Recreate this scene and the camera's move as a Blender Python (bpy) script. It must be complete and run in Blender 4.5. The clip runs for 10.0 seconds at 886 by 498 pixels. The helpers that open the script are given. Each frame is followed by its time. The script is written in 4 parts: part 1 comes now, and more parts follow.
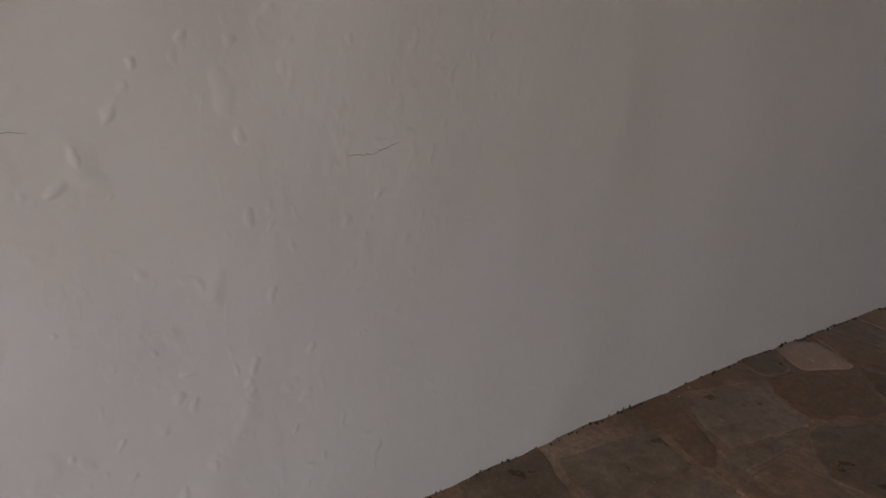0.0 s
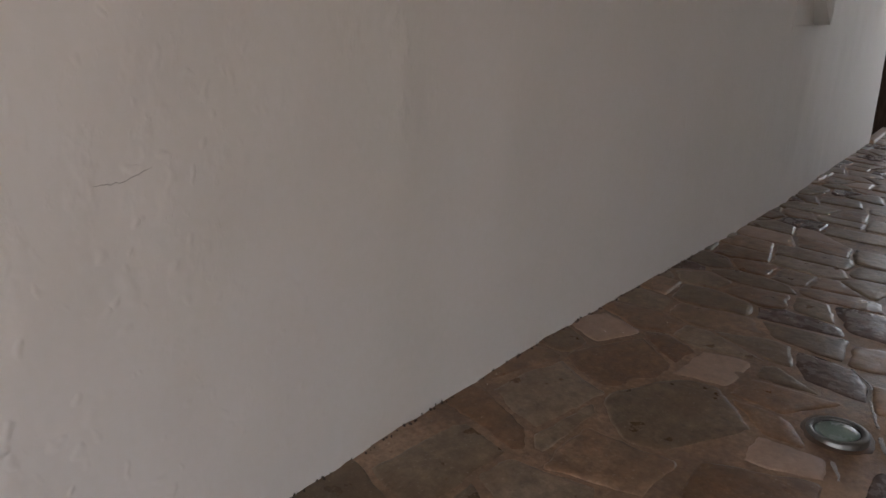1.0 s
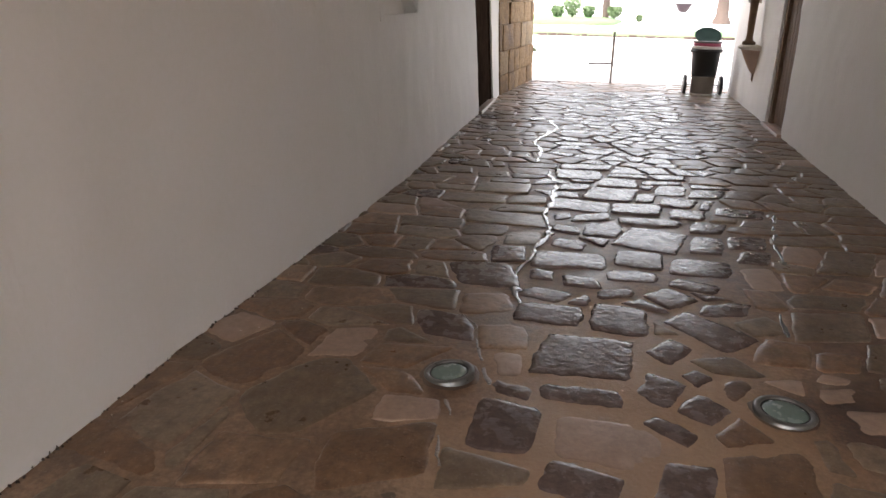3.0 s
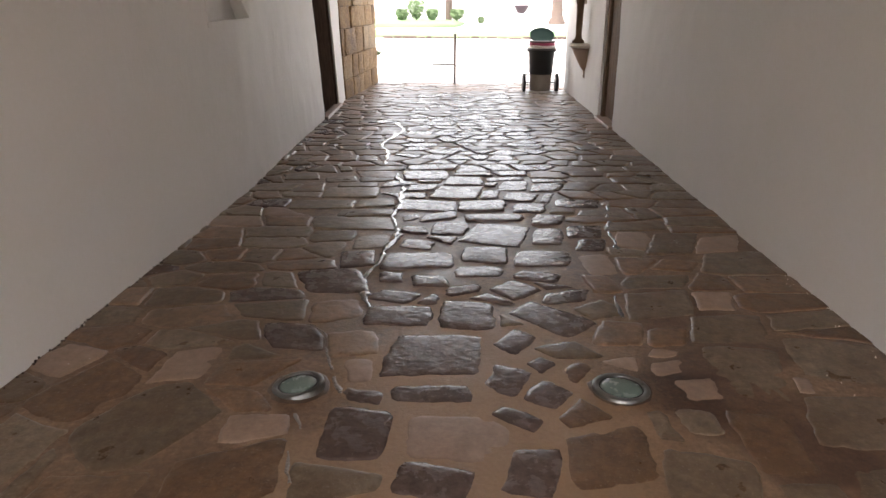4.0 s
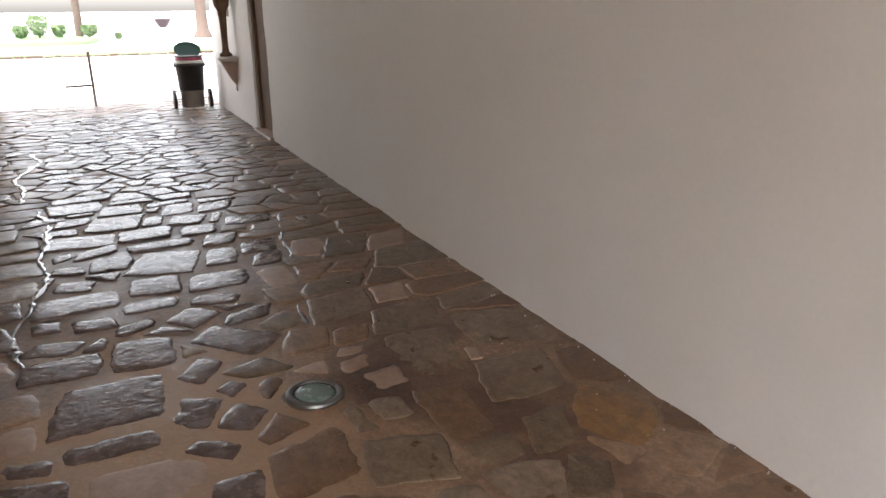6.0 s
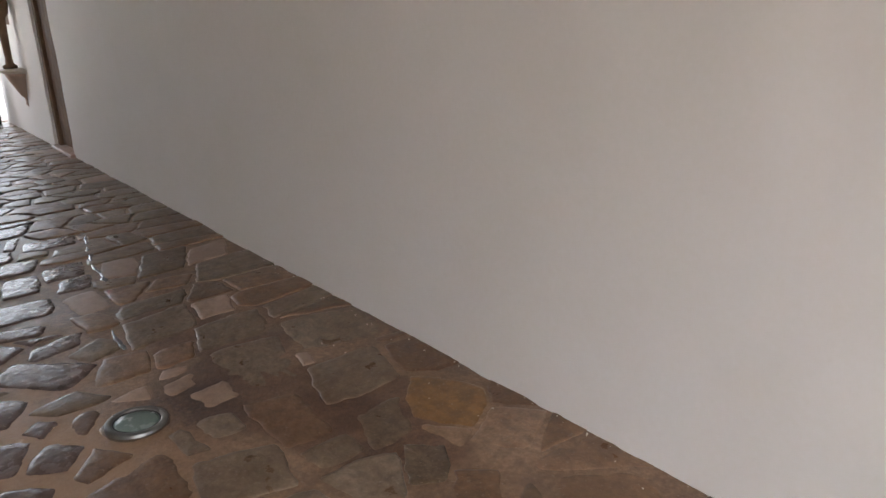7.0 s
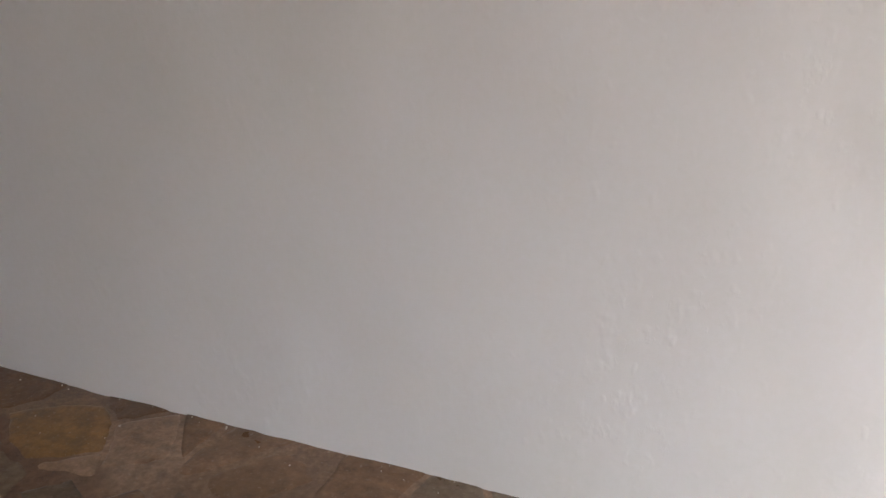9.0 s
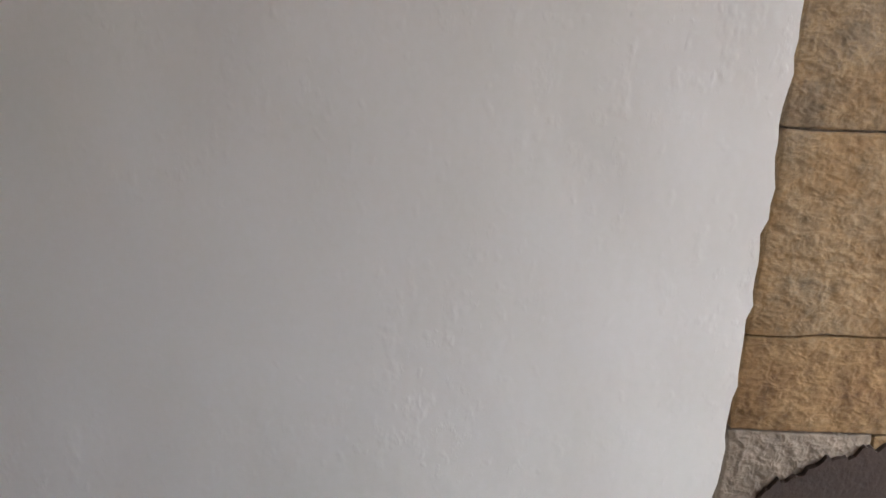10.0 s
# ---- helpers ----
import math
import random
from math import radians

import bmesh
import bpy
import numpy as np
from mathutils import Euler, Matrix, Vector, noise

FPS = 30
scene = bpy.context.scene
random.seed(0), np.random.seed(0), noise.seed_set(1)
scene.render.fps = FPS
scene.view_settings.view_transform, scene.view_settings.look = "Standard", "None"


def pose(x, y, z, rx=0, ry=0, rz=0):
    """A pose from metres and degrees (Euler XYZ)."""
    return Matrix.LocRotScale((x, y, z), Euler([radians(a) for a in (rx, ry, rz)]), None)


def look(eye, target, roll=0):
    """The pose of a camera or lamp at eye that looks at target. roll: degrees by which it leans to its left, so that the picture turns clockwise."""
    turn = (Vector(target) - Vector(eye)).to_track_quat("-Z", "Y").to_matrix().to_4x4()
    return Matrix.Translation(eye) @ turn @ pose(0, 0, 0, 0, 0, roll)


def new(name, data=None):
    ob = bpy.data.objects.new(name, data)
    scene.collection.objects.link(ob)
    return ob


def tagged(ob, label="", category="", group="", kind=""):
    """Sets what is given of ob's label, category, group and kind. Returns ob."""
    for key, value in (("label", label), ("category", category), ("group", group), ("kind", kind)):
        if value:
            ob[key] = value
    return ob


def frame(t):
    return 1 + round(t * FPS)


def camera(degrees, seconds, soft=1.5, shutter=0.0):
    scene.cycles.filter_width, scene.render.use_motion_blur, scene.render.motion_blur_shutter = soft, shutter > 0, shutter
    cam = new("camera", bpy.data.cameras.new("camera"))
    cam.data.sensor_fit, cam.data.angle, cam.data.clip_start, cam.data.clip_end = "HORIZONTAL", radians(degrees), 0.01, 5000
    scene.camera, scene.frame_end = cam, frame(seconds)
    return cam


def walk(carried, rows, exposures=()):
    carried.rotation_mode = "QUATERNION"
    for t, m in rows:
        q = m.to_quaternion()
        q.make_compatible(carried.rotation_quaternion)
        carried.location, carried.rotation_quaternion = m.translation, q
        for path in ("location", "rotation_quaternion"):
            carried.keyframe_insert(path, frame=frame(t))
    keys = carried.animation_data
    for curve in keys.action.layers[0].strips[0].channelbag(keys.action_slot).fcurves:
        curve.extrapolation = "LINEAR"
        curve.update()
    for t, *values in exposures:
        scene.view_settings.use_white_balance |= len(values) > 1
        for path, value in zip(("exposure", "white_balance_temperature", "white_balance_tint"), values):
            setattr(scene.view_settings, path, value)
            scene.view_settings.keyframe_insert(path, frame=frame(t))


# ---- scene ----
cam = camera(62.5, 10.0)
PATH = [
    (0, (-0.22, -0.373, 1.494), (0.941, 1.09, 0.78), 4.2),
    (0.5, (-0.15, -0.407, 1.525), (1.188, 0.904, 0.824), 2.9),
    (1, (-0.11, -0.422, 1.52), (1.386, 0.712, 0.832), 3.0),
    (1.5, (-0.086, -0.482, 1.525), (1.531, 0.482, 0.848), 2.9),
    (2, (-0.072, -0.556, 1.533), (1.639, 0.232, 0.862), 1.9),
    (2.5, (-0.007, -0.616, 1.508), (1.782, -0.024, 0.84), 1.7),
    (3, (-0.007, -0.718, 1.53), (1.84, -0.338, 0.863), 1.0),
    (4.5, (0.028, -0.825, 1.531), (1.911, -1.013, 0.886), 0.3),
    (5, (0.022, -0.836, 1.54), (1.869, -1.26, 0.901), 0.2),
    (5.5, (0.005, -0.84, 1.54), (1.791, -1.481, 0.908), 0.1),
    (6.8, (-0.028, -0.918, 1.529), (1.523, -2.011, 0.895), -1.7),
    (7, (-0.057, -0.92, 1.536), (1.426, -2.102, 0.9), -1.7),
    (7.5, (-0.03, -0.88, 1.537), (1.262, -2.269, 0.903), -0.6),
    (8, (-0.068, -0.852, 1.567), (1.007, -2.412, 0.926), -0.2),
    (8.5, (-0.035, -0.838, 1.596), (0.801, -2.524, 0.932), 1.3),
    (9, (0.016, -0.812, 1.621), (0.581, -2.599, 0.924), 2.6),
    (9.5, (0.047, -0.789, 1.64), (0.31, -2.646, 0.947), 2.8),
    (9.8, (0.005, -0.803, 1.646), (0.117, -2.685, 0.981), 2.3),
    (10, (-0.009, -0.815, 1.65), (-0.022, -2.707, 1.0), 1.7),
]
EXPOSURES = [
    (0.0, 2.63, 6320, 13), (1.5, 3.06, 6620, 13), (3.0, 3.3, 6880, 15), (5.0, 3.43, 7020, 15),
    (7.0, 3.45, 6480, 12), (8.5, 3.35, 6290, 12), (10.0, 2.86, 6060, 9),
]
walk(cam, [(t, look(eye, target, roll)) for t, eye, target, roll in PATH], EXPOSURES)

# ---- light ----
world = bpy.data.worlds.new("sky")
scene.world = world
world.use_nodes = True
wn, wl = world.node_tree.nodes, world.node_tree.links
sky = wn.new("ShaderNodeTexSky")
sky.sky_type = "NISHITA"
sky.sun_disc = False
sky.sun_elevation, sky.sun_rotation = radians(64), radians(310)
sky.air_density, sky.dust_density = 1.0, 4.0
haze = wn.new("ShaderNodeHueSaturation")
haze.inputs["Saturation"].default_value = 0.35
wl.new(sky.outputs[0], haze.inputs["Color"])
wl.new(haze.outputs[0], wn["Background"].inputs[0])
wn["Background"].inputs[1].default_value = 0.15
sun_data = bpy.data.lights.new("sun", "SUN")
sun_data.energy, sun_data.angle, sun_data.color = 0.9, radians(18), (1.0, 0.97, 0.93)
sun = new("sun", sun_data)
sun.matrix_world = look((0, 0, 30), (6.4, -5.4, 12.8))


# ---- materials ----
def material(name, colours, rough=0.8, scale=6.0, fine=60.0, bump=0.3, depth=0.01, metal=0.0, by_piece=0.0, rough_span=0.12, spec=0.5, pits=0.0, dirt=0.0, damp=0.14, repointed=0.0, grain=0.0, streak=(1, 1, 1)):
    """Mottled surface: colours from a broad and a fine noise, with relief."""
    m = bpy.data.materials.new(name)
    m.use_nodes = True
    n, l = m.node_tree.nodes, m.node_tree.links
    b = n["Principled BSDF"]
    pos = n.new("ShaderNodeTexCoord")
    big, small = n.new("ShaderNodeTexNoise"), n.new("ShaderNodeTexNoise")
    geo = n.new("ShaderNodeNewGeometry")
    for t, s, d in ((big, scale, 5), (small, fine, 6)):
        t.inputs["Scale"].default_value, t.inputs["Detail"].default_value = s, d
        t.inputs["Roughness"].default_value = 0.62
        l.new(geo.outputs["Position"], t.inputs["Vector"])
    mix = n.new("ShaderNodeMath")
    mix.operation = "MULTIPLY_ADD"
    l.new(small.outputs["Fac"], mix.inputs[0])
    mix.inputs[1].default_value = 0.45
    l.new(big.outputs["Fac"], mix.inputs[2])
    fac = mix.outputs[0]
    if by_piece:
        info = n.new("ShaderNodeObjectInfo")
        isl = n.new("ShaderNodeMath")
        isl.operation = "ADD"
        l.new(info.outputs["Random"], isl.inputs[0])
        l.new(geo.outputs["Random Per Island"], isl.inputs[1])
        fr = n.new("ShaderNodeMath")
        fr.operation = "FRACT"
        l.new(isl.outputs[0], fr.inputs[0])
        add = n.new("ShaderNodeMath")
        add.operation = "MULTIPLY_ADD"
        l.new(fr.outputs[0], add.inputs[0])
        add.inputs[1].default_value = by_piece
        l.new(fac, add.inputs[2])
        sub = n.new("ShaderNodeMath")
        sub.operation = "SUBTRACT"
        l.new(add.outputs[0], sub.inputs[0])
        sub.inputs[1].default_value = by_piece / 2
        fac = sub.outputs[0]
    ramp = n.new("ShaderNodeValToRGB")
    while len(ramp.color_ramp.elements) < len(colours):
        ramp.color_ramp.elements.new(0.5)
    for i, c in enumerate(colours):
        e = ramp.color_ramp.elements[i]
        e.position = 0.36 + 0.72 * i / max(1, len(colours) - 1) if len(colours) > 1 else 0.5
        e.position = min(1.0, e.position)
        e.color = (*c, 1)
    l.new(fac, ramp.inputs["Fac"])
    colour = ramp.outputs["Color"]
    if grain:
        # crumbly surface: blotches a few centimetres wide, down to single grains
        t = n.new("ShaderNodeTexNoise")
        t.inputs["Scale"].default_value, t.inputs["Detail"].default_value, t.inputs["Roughness"].default_value = 16, 9, 0.78
        l.new(geo.outputs["Position"], t.inputs["Vector"])
        r = n.new("ShaderNodeMapRange")
        r.inputs["From Min"].default_value, r.inputs["From Max"].default_value = 0.32, 0.68
        r.inputs["To Min"].default_value, r.inputs["To Max"].default_value = 1 - grain, 1 + grain
        l.new(t.outputs["Fac"], r.inputs["Value"])
        film = n.new("ShaderNodeMix")
        film.data_type = "RGBA"
        film.blend_type = "MULTIPLY"
        film.inputs[0].default_value = 1.0
        l.new(colour, film.inputs[6])
        l.new(r.outputs[0], film.inputs[7])
        colour = film.outputs[2]
    if dirt:
        for size, lo, hi, gain, tone in ((2.6, 0.46, 0.64, dirt, (0.115, 0.066, 0.034, 1)), (8.5, 0.50, 0.66, 0.8 * dirt, (0.066, 0.042, 0.026, 1)), (24, 0.58, 0.70, 0.6 * dirt, (0.2, 0.135, 0.088, 1)), (75, 0.60, 0.68, 0.85 * dirt, (0.29, 0.23, 0.185, 1))):
            t = n.new("ShaderNodeTexNoise")
            t.inputs["Scale"].default_value, t.inputs["Detail"].default_value, t.inputs["Roughness"].default_value = size, 6, 0.6
            l.new(geo.outputs["Position"], t.inputs["Vector"])
            r = n.new("ShaderNodeMapRange")
            r.inputs["From Min"].default_value, r.inputs["From Max"].default_value, r.inputs["To Max"].default_value = lo, hi, gain
            l.new(t.outputs["Fac"], r.inputs["Value"])
            film = n.new("ShaderNodeMix")
            film.data_type = "RGBA"
            film.inputs[7].default_value = tone
            l.new(r.outputs[0], film.inputs[0])
            l.new(colour, film.inputs[6])
            colour = film.outputs[2]
        # damp stains round the lamps and trailing off towards the wall
        for cx, cy, rx, ry, turn in ((2.62, -1.74, 0.34, 0.26, 0), (2.45, -2.10, 0.75, 0.34, 48), (2.05, -2.18, 0.55, 0.28, 20), (2.95, -2.05, 0.5, 0.2, -70), (3.45, -2.0, 0.5, 0.3, 0), (2.60, -0.30, 0.30, 0.20, 0)):
            at = n.new("ShaderNodeMapping")
            at.vector_type = "TEXTURE"
            at.inputs["Location"].default_value = (cx, cy, 0)
            at.inputs["Rotation"].default_value = (0, 0, radians(turn))
            at.inputs["Scale"].default_value = (rx, ry, 1)
            l.new(geo.outputs["Position"], at.inputs["Vector"])
            ball = n.new("ShaderNodeTexGradient")
            ball.gradient_type = "SPHERICAL"
            l.new(at.outputs[0], ball.inputs["Vector"])
            ragged = n.new("ShaderNodeMath")
            ragged.operation = "MULTIPLY_ADD"
            l.new(mix.outputs[0], ragged.inputs[0])
            ragged.inputs[1].default_value = 0.75
            l.new(ball.outputs["Fac"], ragged.inputs[2])
            wet = n.new("ShaderNodeMapRange")
            wet.interpolation_type = "SMOOTHSTEP"
            wet.inputs["From Min"].default_value, wet.inputs["From Max"].default_value, wet.inputs["To Max"].default_value = 0.66, 0.86, damp
            l.new(ragged.outputs[0], wet.inputs["Value"])
            film = n.new("ShaderNodeMix")
            film.data_type = "RGBA"
            film.blend_type = "MULTIPLY"
            film.inputs[7].default_value = (0.44, 0.31, 0.24, 1)
            l.new(wet.outputs[0], film.inputs[0])
            l.new(colour, film.inputs[6])
            colour = film.outputs[2]
    if repointed:
        # paler, newer mortar trodden in between the lamps
        at = n.new("ShaderNodeMapping")
        at.vector_type = "TEXTURE"
        at.inputs["Location"].default_value = (2.4, -1.0, 0)
        at.inputs["Scale"].default_value = (1.6, 1.0, 1)
        l.new(geo.outputs["Position"], at.inputs["Vector"])
        ball = n.new("ShaderNodeTexGradient")
        ball.gradient_type = "SPHERICAL"
        l.new(at.outputs[0], ball.inputs["Vector"])
        ragged = n.new("ShaderNodeMath")
        ragged.operation = "MULTIPLY_ADD"
        l.new(mix.outputs[0], ragged.inputs[0])
        ragged.inputs[1].default_value = 0.9
        l.new(ball.outputs["Fac"], ragged.inputs[2])
        new_bed = n.new("ShaderNodeMapRange")
        new_bed.inputs["From Min"].default_value, new_bed.inputs["From Max"].default_value, new_bed.inputs["To Max"].default_value = 0.8, 1.15, repointed
        l.new(ragged.outputs[0], new_bed.inputs["Value"])
        film = n.new("ShaderNodeMix")
        film.data_type = "RGBA"
        film.inputs[7].default_value = (0.34, 0.212, 0.118, 1)
        l.new(new_bed.outputs[0], film.inputs[0])
        l.new(colour, film.inputs[6])
        colour = film.outputs[2]
    l.new(colour, b.inputs["Base Color"])
    rr = n.new("ShaderNodeMapRange")
    rr.inputs["From Min"].default_value, rr.inputs["From Max"].default_value = 0.3, 0.7
    rr.inputs["To Min"].default_value, rr.inputs["To Max"].default_value = max(0.03, rough - rough_span), min(1, rough + rough_span)
    l.new(big.outputs["Fac"], rr.inputs["Value"])
    l.new(rr.outputs[0], b.inputs["Roughness"])
    b.inputs["Metallic"].default_value = metal
    b.inputs["Specular IOR Level"].default_value = spec
    if bump:
        bp = n.new("ShaderNodeBump")
        bp.inputs["Strength"].default_value, bp.inputs["Distance"].default_value = bump, depth
        height = mix.outputs[0]
        if pits:
            low = n.new("ShaderNodeTexNoise")
            low.inputs["Scale"].default_value, low.inputs["Detail"].default_value, low.inputs["Roughness"].default_value = pits, 2.0, 0.5
            low.inputs["Distortion"].default_value = 0.25
            along = n.new("ShaderNodeMapping")
            along.inputs["Scale"].default_value = streak
            l.new(geo.outputs["Position"], along.inputs["Vector"])
            l.new(along.outputs[0], low.inputs["Vector"])
            both = n.new("ShaderNodeMath")
            both.operation = "MULTIPLY_ADD"
            l.new(small.outputs["Fac"], both.inputs[0])
            both.inputs[1].default_value = 0.15
            l.new(low.outputs["Fac"], both.inputs[2])
            height = both.outputs[0]
        l.new(height, bp.inputs["Height"])
        l.new(bp.outputs[0], b.inputs["Normal"])
    return m


PLASTER = material("lime_plaster", [(0.655, 0.635, 0.575), (0.70, 0.672, 0.634), (0.725, 0.70, 0.68)], 0.75, 0.9, 38, 0.09, 0.004)


def blisters(m):
    """Adds scattered blisters, brush drips and soft trowel waves to a plaster's relief."""
    n, l = m.node_tree.nodes, m.node_tree.links
    geo = n.new("ShaderNodeNewGeometry")
    squash = n.new("ShaderNodeMapping")
    squash.inputs["Scale"].default_value = (1.0, 1.0, 0.65)
    l.new(geo.outputs["Position"], squash.inputs["Vector"])
    heights = []
    for scale, lo, hi, gain in ((11, 0.54, 0.80, 1.2), (24, 0.58, 0.76, 0.35), (4, 0.2, 0.8, 1.6)):
        t = n.new("ShaderNodeTexNoise")
        t.inputs["Scale"].default_value, t.inputs["Detail"].default_value = scale, 3
        l.new(squash.outputs[0], t.inputs["Vector"])
        r = n.new("ShaderNodeMapRange")
        r.interpolation_type = "SMOOTHSTEP"
        r.inputs["From Min"].default_value, r.inputs["From Max"].default_value, r.inputs["To Max"].default_value = lo, hi, gain
        l.new(t.outputs["Fac"], r.inputs["Value"])
        heights.append(r.outputs[0])
    patch = n.new("ShaderNodeTexNoise")
    patch.inputs["Scale"].default_value, patch.inputs["Detail"].default_value = 2.3, 2
    l.new(geo.outputs["Position"], patch.inputs["Vector"])
    mask = n.new("ShaderNodeMapRange")
    mask.inputs["From Min"].default_value, mask.inputs["From Max"].default_value = 0.42, 0.62
    l.new(patch.outputs["Fac"], mask.inputs["Value"])
    total = n.new("ShaderNodeMath")
    total.operation = "ADD"
    l.new(heights[0], total.inputs[0])
    l.new(heights[1], total.inputs[1])
    some = n.new("ShaderNodeMath")
    some.operation = "MULTIPLY_ADD"
    l.new(total.outputs[0], some.inputs[0])
    l.new(mask.outputs[0], some.inputs[1])
    l.new(heights[2], some.inputs[2])
    # raised flakes and blobs, thick towards the weathered open end, none further in
    bend = n.new("ShaderNodeTexNoise")
    bend.inputs["Scale"].default_value, bend.inputs["Detail"].default_value = 11, 1.5
    l.new(geo.outputs["Position"], bend.inputs["Vector"])
    shift = n.new("ShaderNodeVectorMath")
    shift.operation = "MULTIPLY_ADD"
    l.new(bend.outputs["Color"], shift.inputs[0])
    shift.inputs[1].default_value = (0.10, 0.10, 0.10)
    l.new(squash.outputs[0], shift.inputs[2])
    end = n.new("ShaderNodeSeparateXYZ")
    l.new(geo.outputs["Position"], end.inputs[0])
    worn = n.new("ShaderNodeMapRange")
    worn.inputs["From Min"].default_value, worn.inputs["From Max"].default_value = 1.5, 0.2
    l.new(end.outputs["X"], worn.inputs["Value"])
    side = n.new("ShaderNodeMapRange")
    side.inputs["From Min"].default_value, side.inputs["From Max"].default_value, side.inputs["To Min"].default_value = -1.0, 0.5, 0.25
    l.new(end.outputs["Y"], side.inputs["Value"])
    patchy = n.new("ShaderNodeMath")
    patchy.operation = "MULTIPLY"
    l.new(worn.outputs[0], patchy.inputs[0])
    l.new(side.outputs[0], patchy.inputs[1])
    for size, share, gain in ((8.0, 0.6, 1.2), (19.0, 0.5, 1.35)):
        cells = n.new("ShaderNodeTexVoronoi")
        cells.inputs["Scale"].default_value = size
        l.new(shift.outputs[0], cells.inputs["Vector"])
        dome = n.new("ShaderNodeMapRange")
        dome.interpolation_type = "SMOOTHSTEP"
        dome.inputs["From Min"].default_value, dome.inputs["From Max"].default_value, dome.inputs["To Max"].default_value = 0.34, 0.04, gain
        l.new(cells.outputs["Distance"], dome.inputs["Value"])
        pick = n.new("ShaderNodeMath")
        pick.operation = "GREATER_THAN"
        l.new(cells.outputs["Color"], pick.inputs[0])
        pick.inputs[1].default_value = share
        here = n.new("ShaderNodeMath")
        here.operation = "MULTIPLY"
        l.new(pick.outputs[0], here.inputs[0])
        l.new(patchy.outputs[0], here.inputs[1])
        more = n.new("ShaderNodeMath")
        more.operation = "MULTIPLY_ADD"
        l.new(dome.outputs[0], more.inputs[0])
        l.new(here.outputs[0], more.inputs[1])
        l.new(some.outputs[0], more.inputs[2])
        some = more
    old = n["Bump"]
    bp = n.new("ShaderNodeBump")
    bp.inputs["Strength"].default_value, bp.inputs["Distance"].default_value = 0.29, 0.006
    l.new(some.outputs[0], bp.inputs["Height"])
    l.new(old.outputs[0], bp.inputs["Normal"])
    l.new(bp.outputs[0], n["Principled BSDF"].inputs["Normal"])


blisters(PLASTER)
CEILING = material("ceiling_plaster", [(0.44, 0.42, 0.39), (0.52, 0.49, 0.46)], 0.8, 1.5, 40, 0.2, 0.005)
CRACK = material("crack_dirt", [(0.09, 0.075, 0.06), (0.16, 0.13, 0.11)], 0.9, 20, 90)
MORTAR = material("paving_mortar", [(0.05, 0.026, 0.015), (0.10, 0.056, 0.032), (0.19, 0.115, 0.068), (0.28, 0.19, 0.125), (0.34, 0.245, 0.17)], 0.5, 1.5, 45, 0.5, 0.010, rough_span=0.2, dirt=0.4, damp=0.62, repointed=0.6, grain=0.4)
CEMENT = material("lamp_cement", [(0.085, 0.06, 0.042), (0.13, 0.096, 0.07)], 0.45, 5, 80, 0.3, 0.006, rough_span=0.2, dirt=0.3, damp=0.5)
STONES = {
    "dark": material("slate_violet_stone", [(0.080, 0.054, 0.046), (0.102, 0.071, 0.060), (0.13, 0.094, 0.080)], 0.26, 11, 40, 0.29, 0.012, by_piece=0.3, rough_span=0.1, pits=32, spec=0.2, grain=0.35, streak=(1, 0.75, 1)),
    "brown": material("brown_stone", [(0.095, 0.048, 0.024), (0.155, 0.085, 0.044), (0.19, 0.11, 0.062), (0.24, 0.155, 0.098)], 0.40, 7, 55, 0.4, 0.009, by_piece=0.65, rough_span=0.15, pits=20, dirt=0.55, spec=0.4, grain=0.42),
    "grey": material("grey_brown_stone", [(0.088, 0.06, 0.036), (0.138, 0.098, 0.062), (0.17, 0.124, 0.082), (0.215, 0.163, 0.114)], 0.38, 7, 50, 0.4, 0.010, by_piece=0.65, rough_span=0.15, pits=20, dirt=0.55, spec=0.33, grain=0.42),
    "pale": material("pale_pink_stone", [(0.24, 0.155, 0.108), (0.30, 0.205, 0.148), (0.35, 0.25, 0.185)], 0.45, 6, 50, 0.3, 0.007, by_piece=0.2, pits=20, dirt=0.2, damp=0.1, grain=0.2),
    "ochre": material("ochre_stone", [(0.11, 0.055, 0.02), (0.19, 0.095, 0.028), (0.235, 0.13, 0.05)], 0.45, 6, 40, 0.35, 0.008, by_piece=0.1, pits=20, dirt=0.65, grain=0.42),
}
WATER = material("standing_water", [(0.03, 0.028, 0.026), (0.05, 0.045, 0.04)], 0.07, 30, 120, 0.35, 0.006, rough_span=0.04, spec=0.8, pits=55)
# wet pale silt, its base colour lightened further to hold the water's glints
WET_GLINT_GRIT = material("wet_glint_grit", [(0.15, 0.128, 0.112), (0.25, 0.225, 0.2)], 0.33, 30, 120, 0.6, 0.01, rough_span=0.12, spec=0.65, pits=80)
SANDSTONE = material("sandstone_block", [(0.10, 0.054, 0.022), (0.19, 0.108, 0.043), (0.25, 0.155, 0.068), (0.29, 0.205, 0.115), (0.235, 0.175, 0.11)], 0.9, 3.2, 45, 0.6, 0.03, by_piece=0.45, pits=22, streak=(0.85, 1, 1.15), grain=0.42)
BED = material("block_joint_mortar", [(0.11, 0.085, 0.06), (0.19, 0.15, 0.11), (0.27, 0.22, 0.17)], 0.9, 6, 40, 0.9, 0.025, pits=24, grain=0.35)
DARK_ROUGH = material("dark_rough", [(0.016, 0.009, 0.006), (0.036, 0.022, 0.016), (0.058, 0.038, 0.028)], 0.85, 7, 50, 0.7, 0.015)
